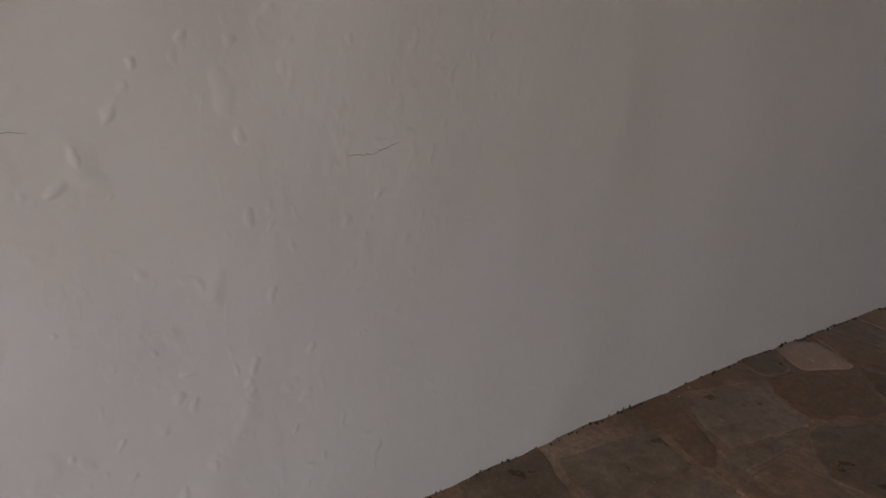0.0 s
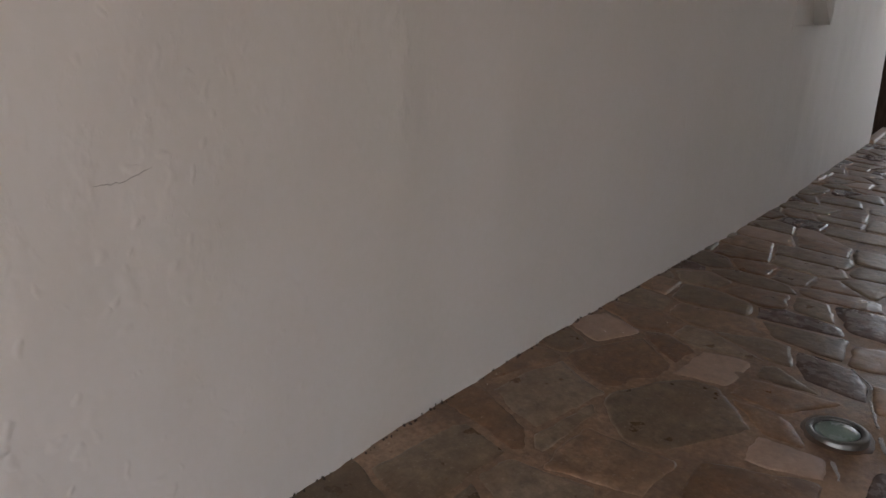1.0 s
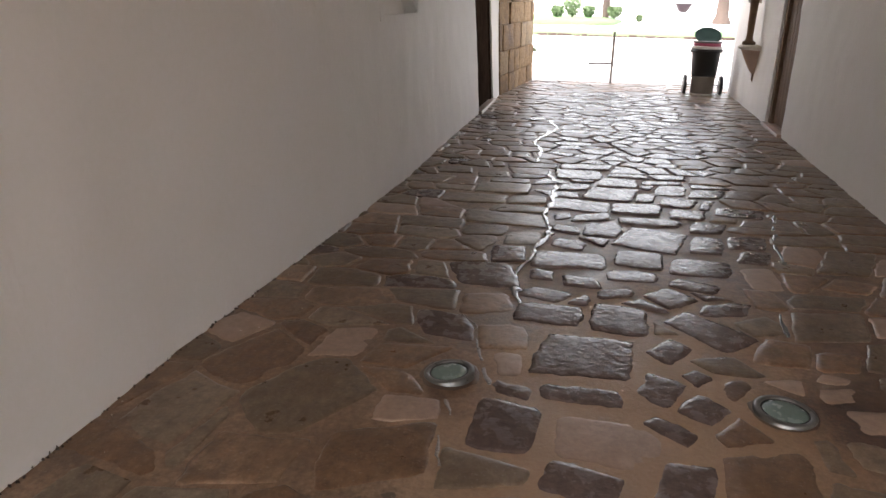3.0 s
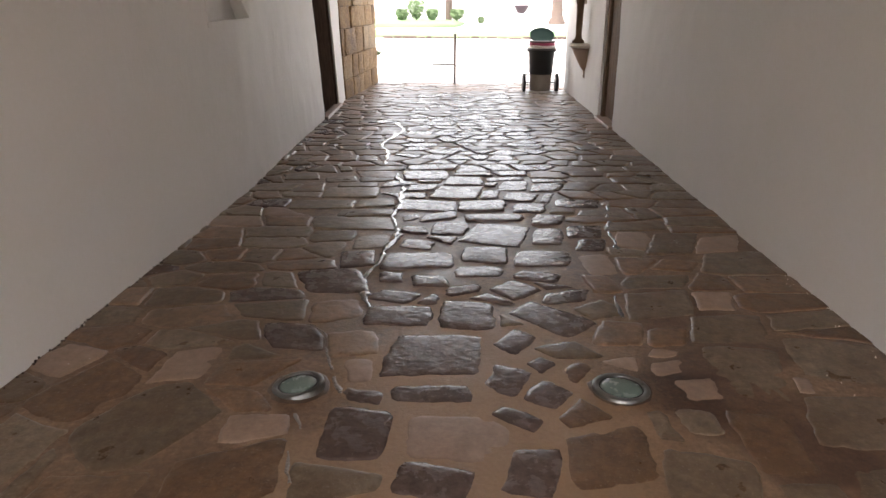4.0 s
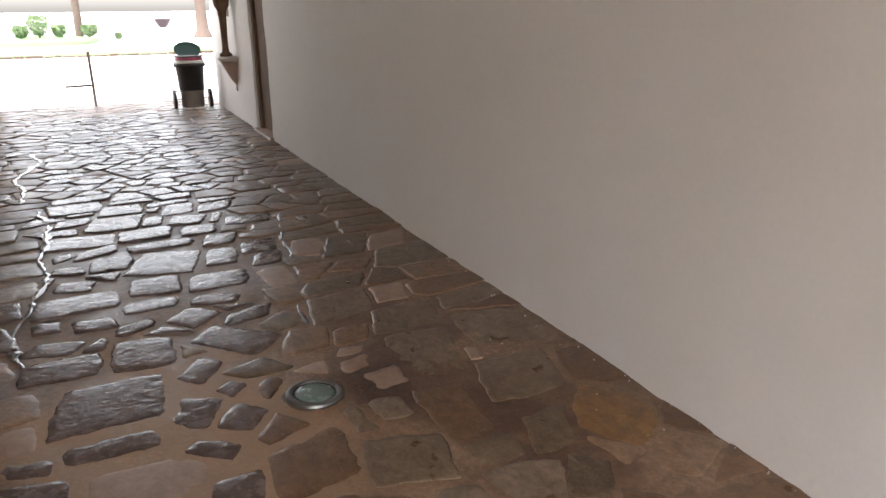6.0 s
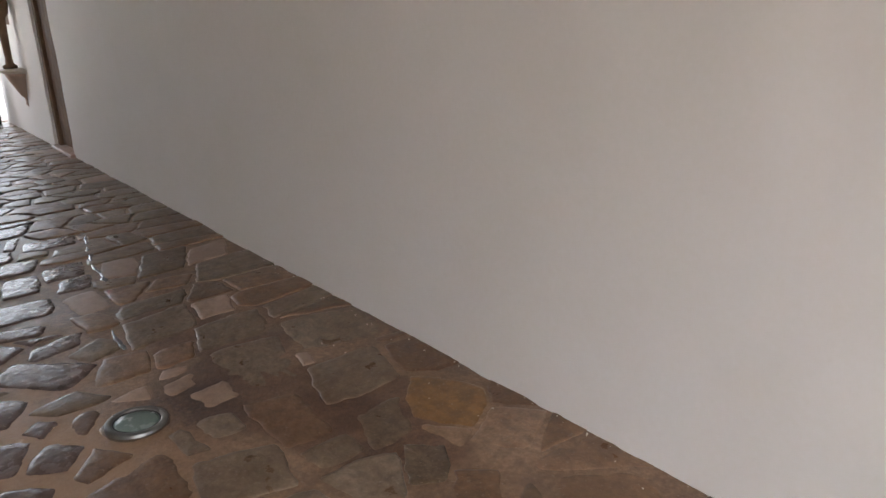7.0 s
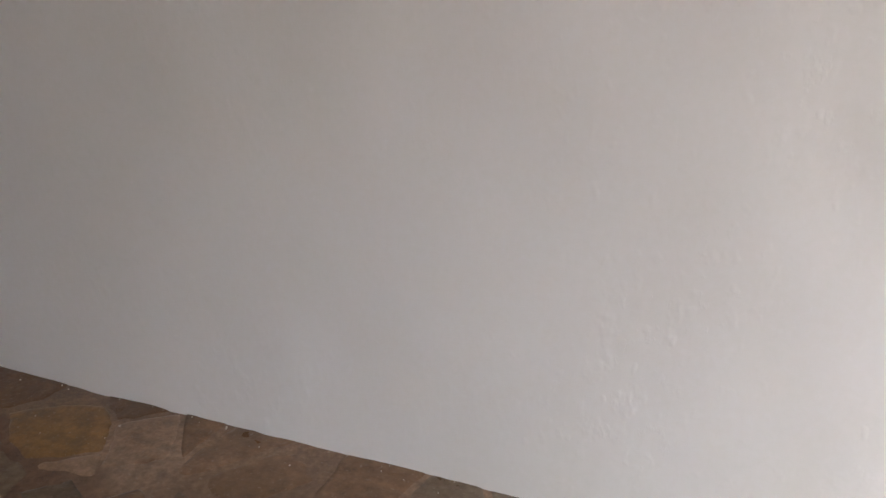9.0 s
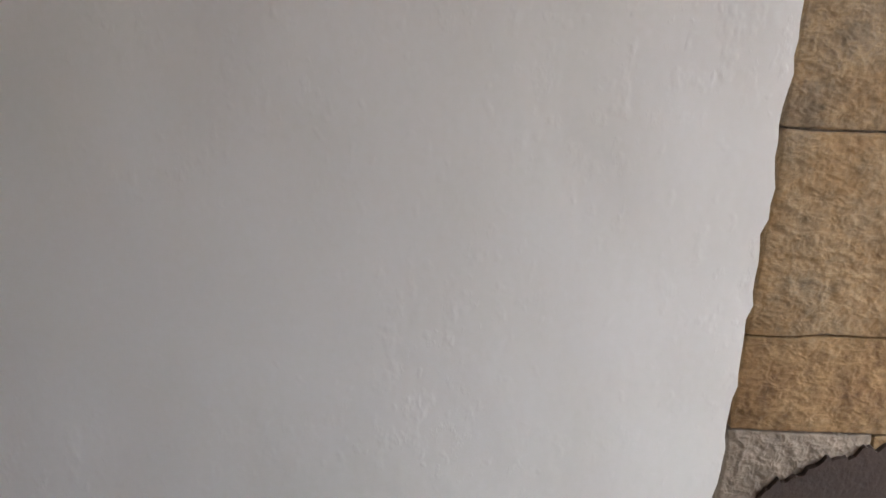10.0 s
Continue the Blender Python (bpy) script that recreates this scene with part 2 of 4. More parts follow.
# brown wood, darkened to carry the shade of a deep doorway in its colour
SHADED_DARK_WOOD = material("shaded_dark_brown_wood", [(0.018, 0.011, 0.008), (0.034, 0.022, 0.016), (0.052, 0.035, 0.026)], 0.9, 6, 40, 0.4, 0.006, spec=0.0)
WOOD = material("brown_wood", [(0.085, 0.05, 0.03), (0.14, 0.088, 0.055), (0.19, 0.125, 0.08)], 0.8, 6, 45, 0.4, 0.006, spec=0.2)
STEEL = material("worn_steel", [(0.12, 0.12, 0.113), (0.24, 0.24, 0.23)], 0.42, 22, 90, 0.2, 0.002, metal=1.0, rough_span=0.2)
LENS = material("frosted_green_glass", [(0.13, 0.18, 0.16), (0.19, 0.25, 0.225)], 0.24, 14, 80, 0.1, 0.002)
DRUM = material("dull_grey_drum", [(0.20, 0.175, 0.155), (0.30, 0.27, 0.245)], 0.55, 8, 50, 0.2, 0.003, metal=0.3)
RUBBER = material("black_rubber", [(0.012, 0.012, 0.012), (0.025, 0.025, 0.025)], 0.7, 10, 60, 0.2, 0.003)
GREEN_PLASTIC = material("dark_green_plastic", [(0.02, 0.045, 0.036), (0.032, 0.068, 0.054)], 0.85, 8, 60, 0.15, 0.003, spec=0.15)
BLACK_PLASTIC = material("black_plastic", [(0.008, 0.009, 0.011), (0.016, 0.018, 0.02)], 0.45, 8, 60, 0.15, 0.003)
GALVANISED = material("galvanised_metal", [(0.10, 0.088, 0.08), (0.17, 0.155, 0.14)], 0.45, 8, 50, 0.2, 0.003, metal=0.6)
PINK_BAG = material("pink_plastic_bag", [(0.42, 0.06, 0.13), (0.58, 0.12, 0.2)], 0.4, 18, 60, 0.6, 0.02)
WHITE_PAINT = material("white_painted_metal", [(0.7, 0.7, 0.68), (0.8, 0.8, 0.78)], 0.5, 8, 50)
TERRACOTTA = material("terracotta", [(0.36, 0.25, 0.19), (0.46, 0.34, 0.27)], 0.8, 8, 60, 0.4, 0.008)
PALE_STONE = material("pale_limestone", [(0.5, 0.45, 0.39), (0.62, 0.57, 0.5)], 0.8, 6, 50, 0.4, 0.008)
GROUND = material("pale_wet_paving", [(0.42, 0.4, 0.37), (0.5, 0.48, 0.45), (0.56, 0.54, 0.5)], 0.6, 0.6, 20, 0.3, 0.01)
ROAD = material("grey_asphalt", [(0.1, 0.1, 0.1), (0.15, 0.15, 0.15)], 0.6, 0.5, 20, 0.3, 0.01)
GRASS = material("lawn_grass", [(0.04, 0.11, 0.03), (0.07, 0.16, 0.05), (0.10, 0.19, 0.07)], 0.9, 0.9, 30, 0.6, 0.02)
LEAF = material("shrub_leaf", [(0.05, 0.085, 0.035), (0.11, 0.17, 0.075)], 0.6, 6, 40, by_piece=0.4)
BARK = material("tree_bark", [(0.045, 0.032, 0.026), (0.085, 0.062, 0.05)], 0.9, 5, 30, 0.8, 0.03)
PURPLE = material("dark_purple_glaze", [(0.012, 0.005, 0.010), (0.022, 0.009, 0.017)], 0.4, 6, 40)


# ---- builders ----
def mesh_from(bm, name, mat, smooth=False):
    me = bpy.data.meshes.new(name)
    bmesh.ops.recalc_face_normals(bm, faces=bm.faces)
    bm.to_mesh(me)
    bm.free()
    me.materials.append(mat)
    if smooth:
        for p in me.polygons:
            p.use_smooth = True
    return me


def part(name, bm, mat, parent, label="", smooth=False):
    ob = new(name, mesh_from(bm, name, mat, smooth))
    ob.parent = parent
    if label:
        tagged(ob, label)
    return ob


def thing(name, bm, mat, label, category, kind="", group="", smooth=False):
    return tagged(new(name, mesh_from(bm, name, mat, smooth)), label, category, group, kind)


def anchor(name, place, label, category, kind="", group=""):
    ob = new(name)
    ob.location = place
    ob.empty_display_size = 0.1
    return tagged(ob, label, category, group, kind)


def box(bm, lo, hi, bevel=0.0, seg=2):
    """Adds a box between two corners, its edges rounded."""
    c = [(a + b) / 2 for a, b in zip(lo, hi)]
    s = [abs(b - a) for a, b in zip(lo, hi)]
    r = bmesh.ops.create_cube(bm, size=1.0, matrix=Matrix.Translation(c) @ Matrix.Diagonal((*s, 1)))
    if bevel:
        edges = {e for v in r["verts"] for e in v.link_edges}
        bmesh.ops.bevel(bm, geom=list(edges), offset=bevel, segments=seg, affect="EDGES", profile=0.5)
    return bm


def lathe(bm, rows, centre=(0, 0, 0), n=28, a0=0.0, a1=2 * math.pi, squash=1.0, cap=True):
    """Adds a turned body: rows of (radius, height)."""
    whole = a1 - a0 > 6.28
    k = n if whole else n + 1
    rings = []
    for r, z in rows:
        rings.append([bm.verts.new((centre[0] + r * math.cos(a0 + (a1 - a0) * i / n), centre[1] + squash * r * math.sin(a0 + (a1 - a0) * i / n), centre[2] + z)) for i in range(k)])
    for p, q in zip(rings, rings[1:]):
        for i in range(k if whole else k - 1):
            j = (i + 1) % k
            bm.faces.new((p[i], p[j], q[j], q[i]))
    if cap:
        bm.faces.new(rings[0][::-1])
        bm.faces.new(rings[-1])
    return bm


def rod(bm, a, b, r, n=10, r2=None):
    a, b = Vector(a), Vector(b)
    m = Matrix.Translation((a + b) / 2) @ (b - a).to_track_quat("Z", "Y").to_matrix().to_4x4()
    bmesh.ops.create_cone(bm, cap_ends=True, segments=n, radius1=r, radius2=r if r2 is None else r2, depth=(b - a).length, matrix=m)
    return bm


LEFT, RIGHT = 0.85, -2.815
TOP = 3.6
BACK = -3.4


def left_y(x):
    """The bowed line of the north wall's foot."""
    return float(np.interp(x, (1.7, 2.6, 3.5, 4.3, 5.2, 6.0, 7.2, 9.7, 13.0), (1.035, 1.012, 0.962, 0.918, 0.875, 0.83, 0.84, 0.81, 0.79)))


def batter(x):
    """How far the north side leans back for each metre of height: upright at first, most by the door."""
    return float(np.interp(x, (3.5, 5.0, 7.0, 8.5, 10.9, 12.0), (0.0, 0.014, 0.045, 0.065, 0.065, 0.025)))


# ---- structure ----
def plaster_wall(name, label, x0, x1, side, holes=(), z1=TOP):
    """Hand-laid plaster: a finely divided, gently uneven face with a return and back 0.35 m behind it."""
    bm = bmesh.new()
    step = 0.045
    nx, nz = round((x1 - x0) / step), round(z1 / step)
    grid = {}
    out = 1 if side > 0 else -1
    for i in range(nx + 1):
        x = x0 + (x1 - x0) * i / nx
        base = left_y(x) if side > 0 else RIGHT
        for k in range(nz + 1):
            z = z1 * k / nz
            d = 0.008 * noise.noise((x * 0.9, side * 7, z * 0.9)) + 0.006 * noise.noise((x * 3.5, side * 3, z * 3.5))
            lump = noise.noise((x * 9, 5 + side, z * 6))
            near = max(0.15, min(1.0, 1.3 - abs(x - 0.2) / 2.2))
            d += near * (0.004 * max(0, lump) ** 1.5 + 0.0025 * noise.noise((x * 21, side, z * 15)))
            zz = z
            if k == 0:
                zz = -0.02
                d += 0.008 * noise.noise((x * 2.2, 1, 4)) + 0.010 * noise.noise((x * 9, 2, 4))
            if k == 1:
                d += 0.006 * noise.noise((x * 2.2, 1, 4)) + 0.006 * noise.noise((x * 9, 2, 4))
            xx = x
            if i in (0, nx):
                xx += 0.020 * noise.noise((z * 4, 3, side)) + 0.011 * noise.noise((z * 14, 3, side)) + 0.006 * noise.noise((z * 40, 3, side))
            grid[i, k] = bm.verts.new((xx, base - out * d + (batter(x) * z if side > 0 else 0.0), zz))
    for i in range(nx):
        for k in range(nz):
            xm, zm = x0 + (x1 - x0) * (i + 0.5) / nx, z1 * (k + 0.5) / nz
            if any(a < xm < b and c < zm < e for a, b, c, e in holes):
                continue
            bm.faces.new((grid[i, k], grid[i + 1, k], grid[i + 1, k + 1], grid[i, k + 1]))
    back = {}
    rim = [(i, 0) for i in range(nx + 1)] + [(nx, k) for k in range(1, nz + 1)] + [(i, nz) for i in range(nx - 1, -1, -1)] + [(0, k) for k in range(nz - 1, 0, -1)]
    for key in rim:
        v = grid[key]
        back[key] = bm.verts.new((v.co.x, (1.03 if side > 0 else RIGHT) + out * 0.4, v.co.z))
    for a, b in zip(rim, rim[1:] + rim[:1]):
        bm.faces.new((grid[a], grid[b], back[b], back[a]))
    bm.faces.new([back[k] for k in rim])
    lone = [v for v in bm.verts if not v.link_faces]
    bmesh.ops.delete(bm, geom=lone, context="VERTS")
    ob = thing(name, bm, PLASTER, label, "wall", "structure", smooth=True)
    ob.data.set_sharp_from_angle(angle=radians(40))
    return ob


NICHE = (5.42, 6.5, 1.36, 2.1)
wall_left = plaster_wall("wall_north", "long whitewashed lime plaster wall with lumps and hairline cracks", -0.95, 9.61, 1, [NICHE])
wall_right = plaster_wall("wall_south", "long whitewashed lime plaster wall, uneven along its foot", -0.94, 8.98, -1)
plaster_wall("wall_south_2", "short white plaster wall beside the courtyard exit", 9.9, 13.0, -1, [(11.25, 12.3, 1.46, 2.6)])
plaster_wall("wall_north_2", "narrow white plaster jamb between doorway and stone pier", 10.91, 11.5, 1)


def niche():
    """Shallow recess in the plaster with a sloping sill."""
    a, b, c, e = NICHE
    bm = bmesh.new()
    y0, y1 = left_y(5.7) + 0.004, left_y(5.7) + 0.12
    a, b, c, e = a - 0.05, b + 0.05, c - 0.05, e + 0.05
    f = [bm.verts.new((x, y0 + batter(5.7) * z, z)) for x, z in ((a, c), (b, c), (b, e), (a, e))]
    k = [bm.verts.new((x, y1 + batter(5.7) * z, z)) for x, z in ((a + 0.02, c + 0.03), (b - 0.06, c + 0.03), (a + 0.4, e - 0.02), (a + 0.02, e - 0.02))]
    for i in range(4):
        j = (i + 1) % 4
        bm.faces.new((f[i], f[j], k[j], k[i]))
    bm.faces.new(k)
    part("niche", bm, PLASTER, wall_left, "shallow splayed niche in the plaster")


niche()


def crack(x, z, steps, side, wall):
    """Hairline crack: a thin jagged sliver sunk at the plaster's face."""
    bm = bmesh.new()
    up, dn = [], []
    n = 26
    for i in range(n + 1):
        s = i / n
        w = 0.0005 * math.sin(math.pi * s) + 0.0002
        px = x + steps[0] * s
        pz = z + steps[1] * s + 0.005 * noise.noise((x + s * 7, 3, z))
        d = 0.008 * noise.noise((px * 0.9, side * 7, pz * 0.9)) + 0.006 * noise.noise((px * 3.5, side * 3, pz * 3.5))
        y = (left_y(px) if side > 0 else RIGHT) - side * (d + 0.003)
        up.append(bm.verts.new((px, y, pz + w)))
        dn.append(bm.verts.new((px, y, pz - w)))
    for i in range(n):
        bm.faces.new((up[i], up[i + 1], dn[i + 1], dn[i]))
    part("crack", bm, CRACK, wall, "hairline crack")


crack(0.60, 1.088, (0.07, -0.003), 1, wall_left)
crack(0.665, 1.086, (0.07, 0.022), 1, wall_left)
crack(-0.2, 1.19, (0.17, -0.006), 1, wall_left)


def block_wall(name, label, x0, x1, y_of, z1, side, courses, seed, lengths=(0.34, 0.6), foot=False):
    """Coursed sandstone: every block its own rough-edged piece on a mortar core."""
    rng = random.Random(seed)
    bm = bmesh.new()
    ym = (y_of(x0), y_of(x1))
    out = 1 if side > 0 else -1
    v = []
    for x, y in ((x0, ym[0] + out * 0.02), (x1 - 0.02, ym[1] + out * 0.02), (x1, ym[1] + out * 0.4), (x0, ym[0] + out * 0.4)):
        v.append((bm.verts.new((x, y, -0.02)), bm.verts.new((x, y + (batter(x) * z1 if side > 0 else 0.0), z1))))
    for i in range(4):
        j = (i + 1) % 4
        bm.faces.new((v[i][0], v[j][0], v[j][1], v[i][1]))
    bm.faces.new([p[1] for p in v])
    bm.faces.new([p[0] for p in v])
    core = thing(name, bm, BED, label, "stone wall", "structure")
    z = -0.01
    row = 0
    while z < z1 - 0.05:
        h = min(courses[row % len(courses)], z1 - z)
        x = x1
        first = True
        while x > x0 + 0.02:
            length = rng.uniform(*lengths)
            if first and row % 2 and not foot:
                length *= 0.6
            first = False
            if x - length - x0 < 0.16:
                length = x - x0
            x -= length
            bm = bmesh.new()
            g = 0.003
            yc = y_of(x + length / 2)
            proud = rng.uniform(-0.004, 0.010)
            face = yc - out * proud
            box(bm, (x + g, min(face, yc + out * 0.2), z + g), (x + length - g, max(face, yc + out * 0.2), z + h - g), 0.007, 2)
            slope = (y_of(x + length) - y_of(x)) / length
            for q in bm.verts:
                q.co.y += slope * (q.co.x - x - length / 2) + (batter(x) * q.co.z if side > 0 else 0.0)
            bmesh.ops.subdivide_edges(bm, edges=[e for e in bm.edges if e.calc_length() > 0.12], cuts=3, use_grid_fill=True)
            for q in bm.verts:
                p = q.co
                q.co += Vector((0.010 * noise.noise(p * 9), -out * (0.012 * noise.noise(p * 7 + Vector((3, 0, 0))) + 0.008 * noise.noise(p * 19)), 0.010 * noise.noise(p * 9 + Vector((0, 5, 0)))))
            part("block", bm, BED if foot and row == 0 and x + length > x1 - 0.01 else SANDSTONE, core, smooth=True)
        z += h
        row += 1
    return core


block_wall("wall_pier_near", "pier of weathered ochre sandstone blocks", BACK, -0.958, lambda x: RIGHT - 0.026, TOP, -1, (0.37, 0.345, 0.625, 0.72, 0.5), 4, (0.42, 0.62), True)
block_wall("wall_pier_near_2", "pier of weathered ochre sandstone blocks", BACK, -0.95, lambda x: left_y(x) + 0.015, TOP, 1, (0.36, 0.35, 0.5, 0.3, 0.4), 9, (0.42, 0.62))
pier = block_wall("wall_pier_far", "golden sandstone block pier at the courtyard exit", 11.51, 13.9, lambda x: 0.785 - 0.115 * (x - 11.51), TOP, 1, (0.30, 0.36, 0.40, 0.33, 0.38), 12, (0.34, 0.7))


def dark_patch():
    """Dark brown patch with a jagged top on the foot of the stone pier."""
    bm = bmesh.new()
    top, foot = [], []
    n = 260
    for i in range(n + 1):
        x = -1.08 - 2.3 * i / n
        rise = min(1.0, i / 46) ** 0.6
        z = 0.10 + 0.24 * rise + 0.06 * noise.noise((x * 9, 2, 7)) + 0.03 * round(2.2 * noise.noise((x * 26, 2, 7))) / 2 + 0.020 * noise.noise((x * 45, 2, 7)) + 0.006 * noise.noise((x * 90, 2, 7))
        top.append((x, z))
    front = [bm.verts.new((x, RIGHT - 0.012 + 0.003 * noise.noise((x * 8, z, 0)), z)) for x, z in top]
    under = [bm.verts.new((x, RIGHT - 0.008, -0.02)) for x, z in top]
    rear = [bm.verts.new((x, RIGHT - 0.05, z)) for x, z in top]
    for i in range(n):
        bm.faces.new((front[i], front[i + 1], under[i + 1], under[i]))
        bm.faces.new((front[i], front[i + 1], rear[i + 1], rear[i]))
    thing("foot_patch", bm, DARK_ROUGH, "jagged-topped dark brown patch along the foot of the stone pier", "render", "structure")


dark_patch()


def slab(name, label, lo, hi, mat, category):
    return thing(name, box(bmesh.new(), lo, hi, 0.01), mat, label, category, "structure")


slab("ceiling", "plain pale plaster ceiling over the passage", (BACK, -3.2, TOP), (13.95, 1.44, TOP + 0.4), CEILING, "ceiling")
slab("wall_upper_left", "white outer wall behind the passage", (BACK, 1.44, -0.02), (13.95, 1.75, TOP + 0.4), PLASTER, "wall")
slab("wall_upper_right", "white outer wall behind the passage", (BACK, -3.6, -0.02), (13.0, -3.22, TOP + 0.4), PLASTER, "wall")


def doorway(name, label, x0, x1, side, leaf_mat, frame_mat, recess):
    """Wooden door set back in the wall: posts, leaf of planks, stone threshold."""
    y = left_y(x0) if side > 0 else RIGHT
    out = side
    top = anchor(name, ((x0 + x1) / 2, y + out * recess, 0), label, "door", "structure")
    inv = Matrix.Translation(-top.location)

    def add(pname, lo, hi, mat, parent=top, bev=0.006, text=""):
        bm = box(bmesh.new(), [min(a, b) for a, b in zip(lo, hi)], [max(a, b) for a, b in zip(lo, hi)], bev)
        if side > 0:
            for v in bm.verts:
                v.co.y += batter(x0) * v.co.z
        bm.transform(inv)
        return part(pname, bm, mat, parent, text)

    h = 2.15
    w = 0.11
    face = min(0.03, recess - 0.015)
    add("post", (x0 + 0.004, y + out * face, 0.03), (x0 + w, y + out * (recess + 0.1), h), frame_mat)
    add("post", (x1 - w, y + out * face, 0.03), (x1 - 0.004, y + out * (recess + 0.1), h), frame_mat)
    add("lintel", (x0 + 0.004, y + out * 0.03, h), (x1 - 0.004, y + out * (recess + 0.1), h + 0.14), frame_mat)
    n = 5
    for i in range(n):
        a = x0 + w + (x1 - x0 - 2 * w) * i / n
        b = x0 + w + (x1 - x0 - 2 * w) * (i + 1) / n
        add("plank", (a + 0.002, y + out * recess, 0.05), (b - 0.002, y + out * (recess + 0.045), h - 0.004), leaf_mat)
    add("threshold", (x0 - 0.03, y - out * 0.05, -0.02), (x1 + 0.03, y + out * 0.3, 0.035), STONES["pale"], bev=0.012, text="worn pale stone threshold")
    lean = batter(x0) * (h + 0.14) if side > 0 else 0.0
    slab(name + "_head", "white plaster above the doorway", (x0, min(y + lean + out * 0.012, y + out * 0.4), h + 0.142), (x1, max(y + lean + out * 0.012, y + out * 0.4), TOP), PLASTER, "wall")
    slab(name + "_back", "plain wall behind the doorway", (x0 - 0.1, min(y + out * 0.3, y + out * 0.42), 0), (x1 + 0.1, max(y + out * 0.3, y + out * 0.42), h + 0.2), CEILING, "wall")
    return top


# planks nearly flush; the doorway's shade is painted into door_1's wood
doorway("door_1", "dark brown wooden plank door with a deep doorway's shade put into its colour", 9.62, 10.9, 1, SHADED_DARK_WOOD, SHADED_DARK_WOOD, 0.025)
doorway("door_2", "brown wooden plank door in a timber frame", 8.99, 9.89, -1, WOOD, WOOD, 0.07)


def window_right():
    """Brown shuttered window in the short wall by the exit."""
    x0, x1, z0, z1 = 11.22, 12.34, 1.43, 2.62
    y = RIGHT
    top = anchor("window_1", ((x0 + x1) / 2, y - 0.1, z0), "brown wooden shuttered window in the white wall", "window", "structure")
    inv = Matrix.Translation(-top.location)
    for pname, lo, hi, mat in (
        ("window_frame", (x0, y - 0.16, z0), (x0 + 0.08, y - 0.05, z1), SHADED_DARK_WOOD),
        ("window_frame", (x1 - 0.08, y - 0.16, z0), (x1, y - 0.05, z1), SHADED_DARK_WOOD),
        ("window_frame", (x0 + 0.08, y - 0.16, z1 - 0.08), (x1 - 0.08, y - 0.05, z1), SHADED_DARK_WOOD),
        ("window_sill", (x0 + 0.08, y - 0.16, z0), (x1 - 0.08, y - 0.045, z0 + 0.06), WOOD),
        ("shutter", (x0 + 0.083, y - 0.13, z0 + 0.062), ((x0 + x1) / 2 - 0.003, y - 0.09, z1 - 0.083), WOOD),
        ("shutter", ((x0 + x1) / 2 + 0.003, y - 0.13, z0 + 0.062), (x1 - 0.083, y - 0.09, z1 - 0.083), WOOD),
    ):
        bm = box(bmesh.new(), lo, hi, 0.006)
        bm.transform(inv)
        part(pname, bm, mat, top)


window_right()


def corbel():
    """Half-round tapered bracket on the wall with a rim and a small drop at its tip, and the dark post on it."""
    x, z = 11.08, 0.40
    ob = anchor("wall_bracket", (x, RIGHT, z), "terracotta half-cone wall bracket with a pale rim", "bracket")
    bm = lathe(bmesh.new(), [(0.02, 0.10), (0.07, 0.15), (0.12, 0.24), (0.19, 0.38), (0.215, 0.44)], n=18, a0=0, a1=math.pi)
    part("cone", bm, TERRACOTTA, ob, smooth=True)
    bm = lathe(bmesh.new(), [(0.218, 0.435), (0.25, 0.45), (0.26, 0.475), (0.24, 0.495), (0.05, 0.5)], n=18, a0=0, a1=math.pi)
    part("rim", bm, PALE_STONE, ob, "pale stone rim", smooth=True)
    bm = lathe(bmesh.new(), [(0.012, 0.0), (0.03, 0.03), (0.024, 0.07), (0.03, 0.11)], n=14, a0=0, a1=math.pi)
    part("drop", bm, TERRACOTTA, ob, smooth=True)
    bm = lathe(bmesh.new(), [(0.085, 0), (0.09, 0.03), (0.05, 0.06), (0.042, 0.12), (0.05, 0.45), (0.06, 0.62), (0.1, 0.68), (0.12, 0.80), (0.09, 0.95), (0.04, 1.0)], n=18)
    post = thing("wooden_post", bm, WOOD, "brown turned wooden post standing on the wall bracket", "post", smooth=True)
    post.location = (x, RIGHT + 0.125, z + 0.5)


corbel()

# ---- outside ----
thing("ground", box(bmesh.new(), (-900, -900, -0.6), (900, 900, -0.035)), GROUND, "broad pale wet paved court", "ground", "structure")


# never in view: added so the near ground bounces less light up the walls
thing("pavement", box(bmesh.new(), (-60, -40, -0.05), (BACK - 0.05, 40, -0.02)), STONES["grey"], "unseen brown paving added before the passage to dim the light off the ground", "pavement", "structure")


def lawn_sheet(name, label, x0, x1, y0, y1, z, seed, mat=GRASS):
    bm = bmesh.new()
    n = 64
    ring = []
    for i in range(n):
        a = 2 * math.pi * i / n
        c, s = math.cos(a), math.sin(a)
        k = 1 / max(abs(c), abs(s)) ** 0.55
        w = 1 + 0.05 * noise.noise((c * 2, s * 2, seed))
        ring.append(((x0 + x1) / 2 + c * k * w * (x1 - x0) / 2, (y0 + y1) / 2 + s * k * w * (y1 - y0) / 2))
    lo = [bm.verts.new((x, y, -0.06)) for x, y in ring]
    hi = [bm.verts.new((x, y, z * 0.4)) for x, y in ring]
    cx, cy = (x0 + x1) / 2, (y0 + y1) / 2
    inn = [bm.verts.new((cx + (x - cx) * 0.8, cy + (y - cy) * 0.8, z)) for x, y in ring]
    for i in range(n):
        j = (i + 1) % n
        bm.faces.new((lo[i], lo[j], hi[j], hi[i]))
        bm.faces.new((hi[i], hi[j], inn[j], inn[i]))
    bm.faces.new(inn)
    return thing(name, bm, mat, label, "lawn", "structure", smooth=True)


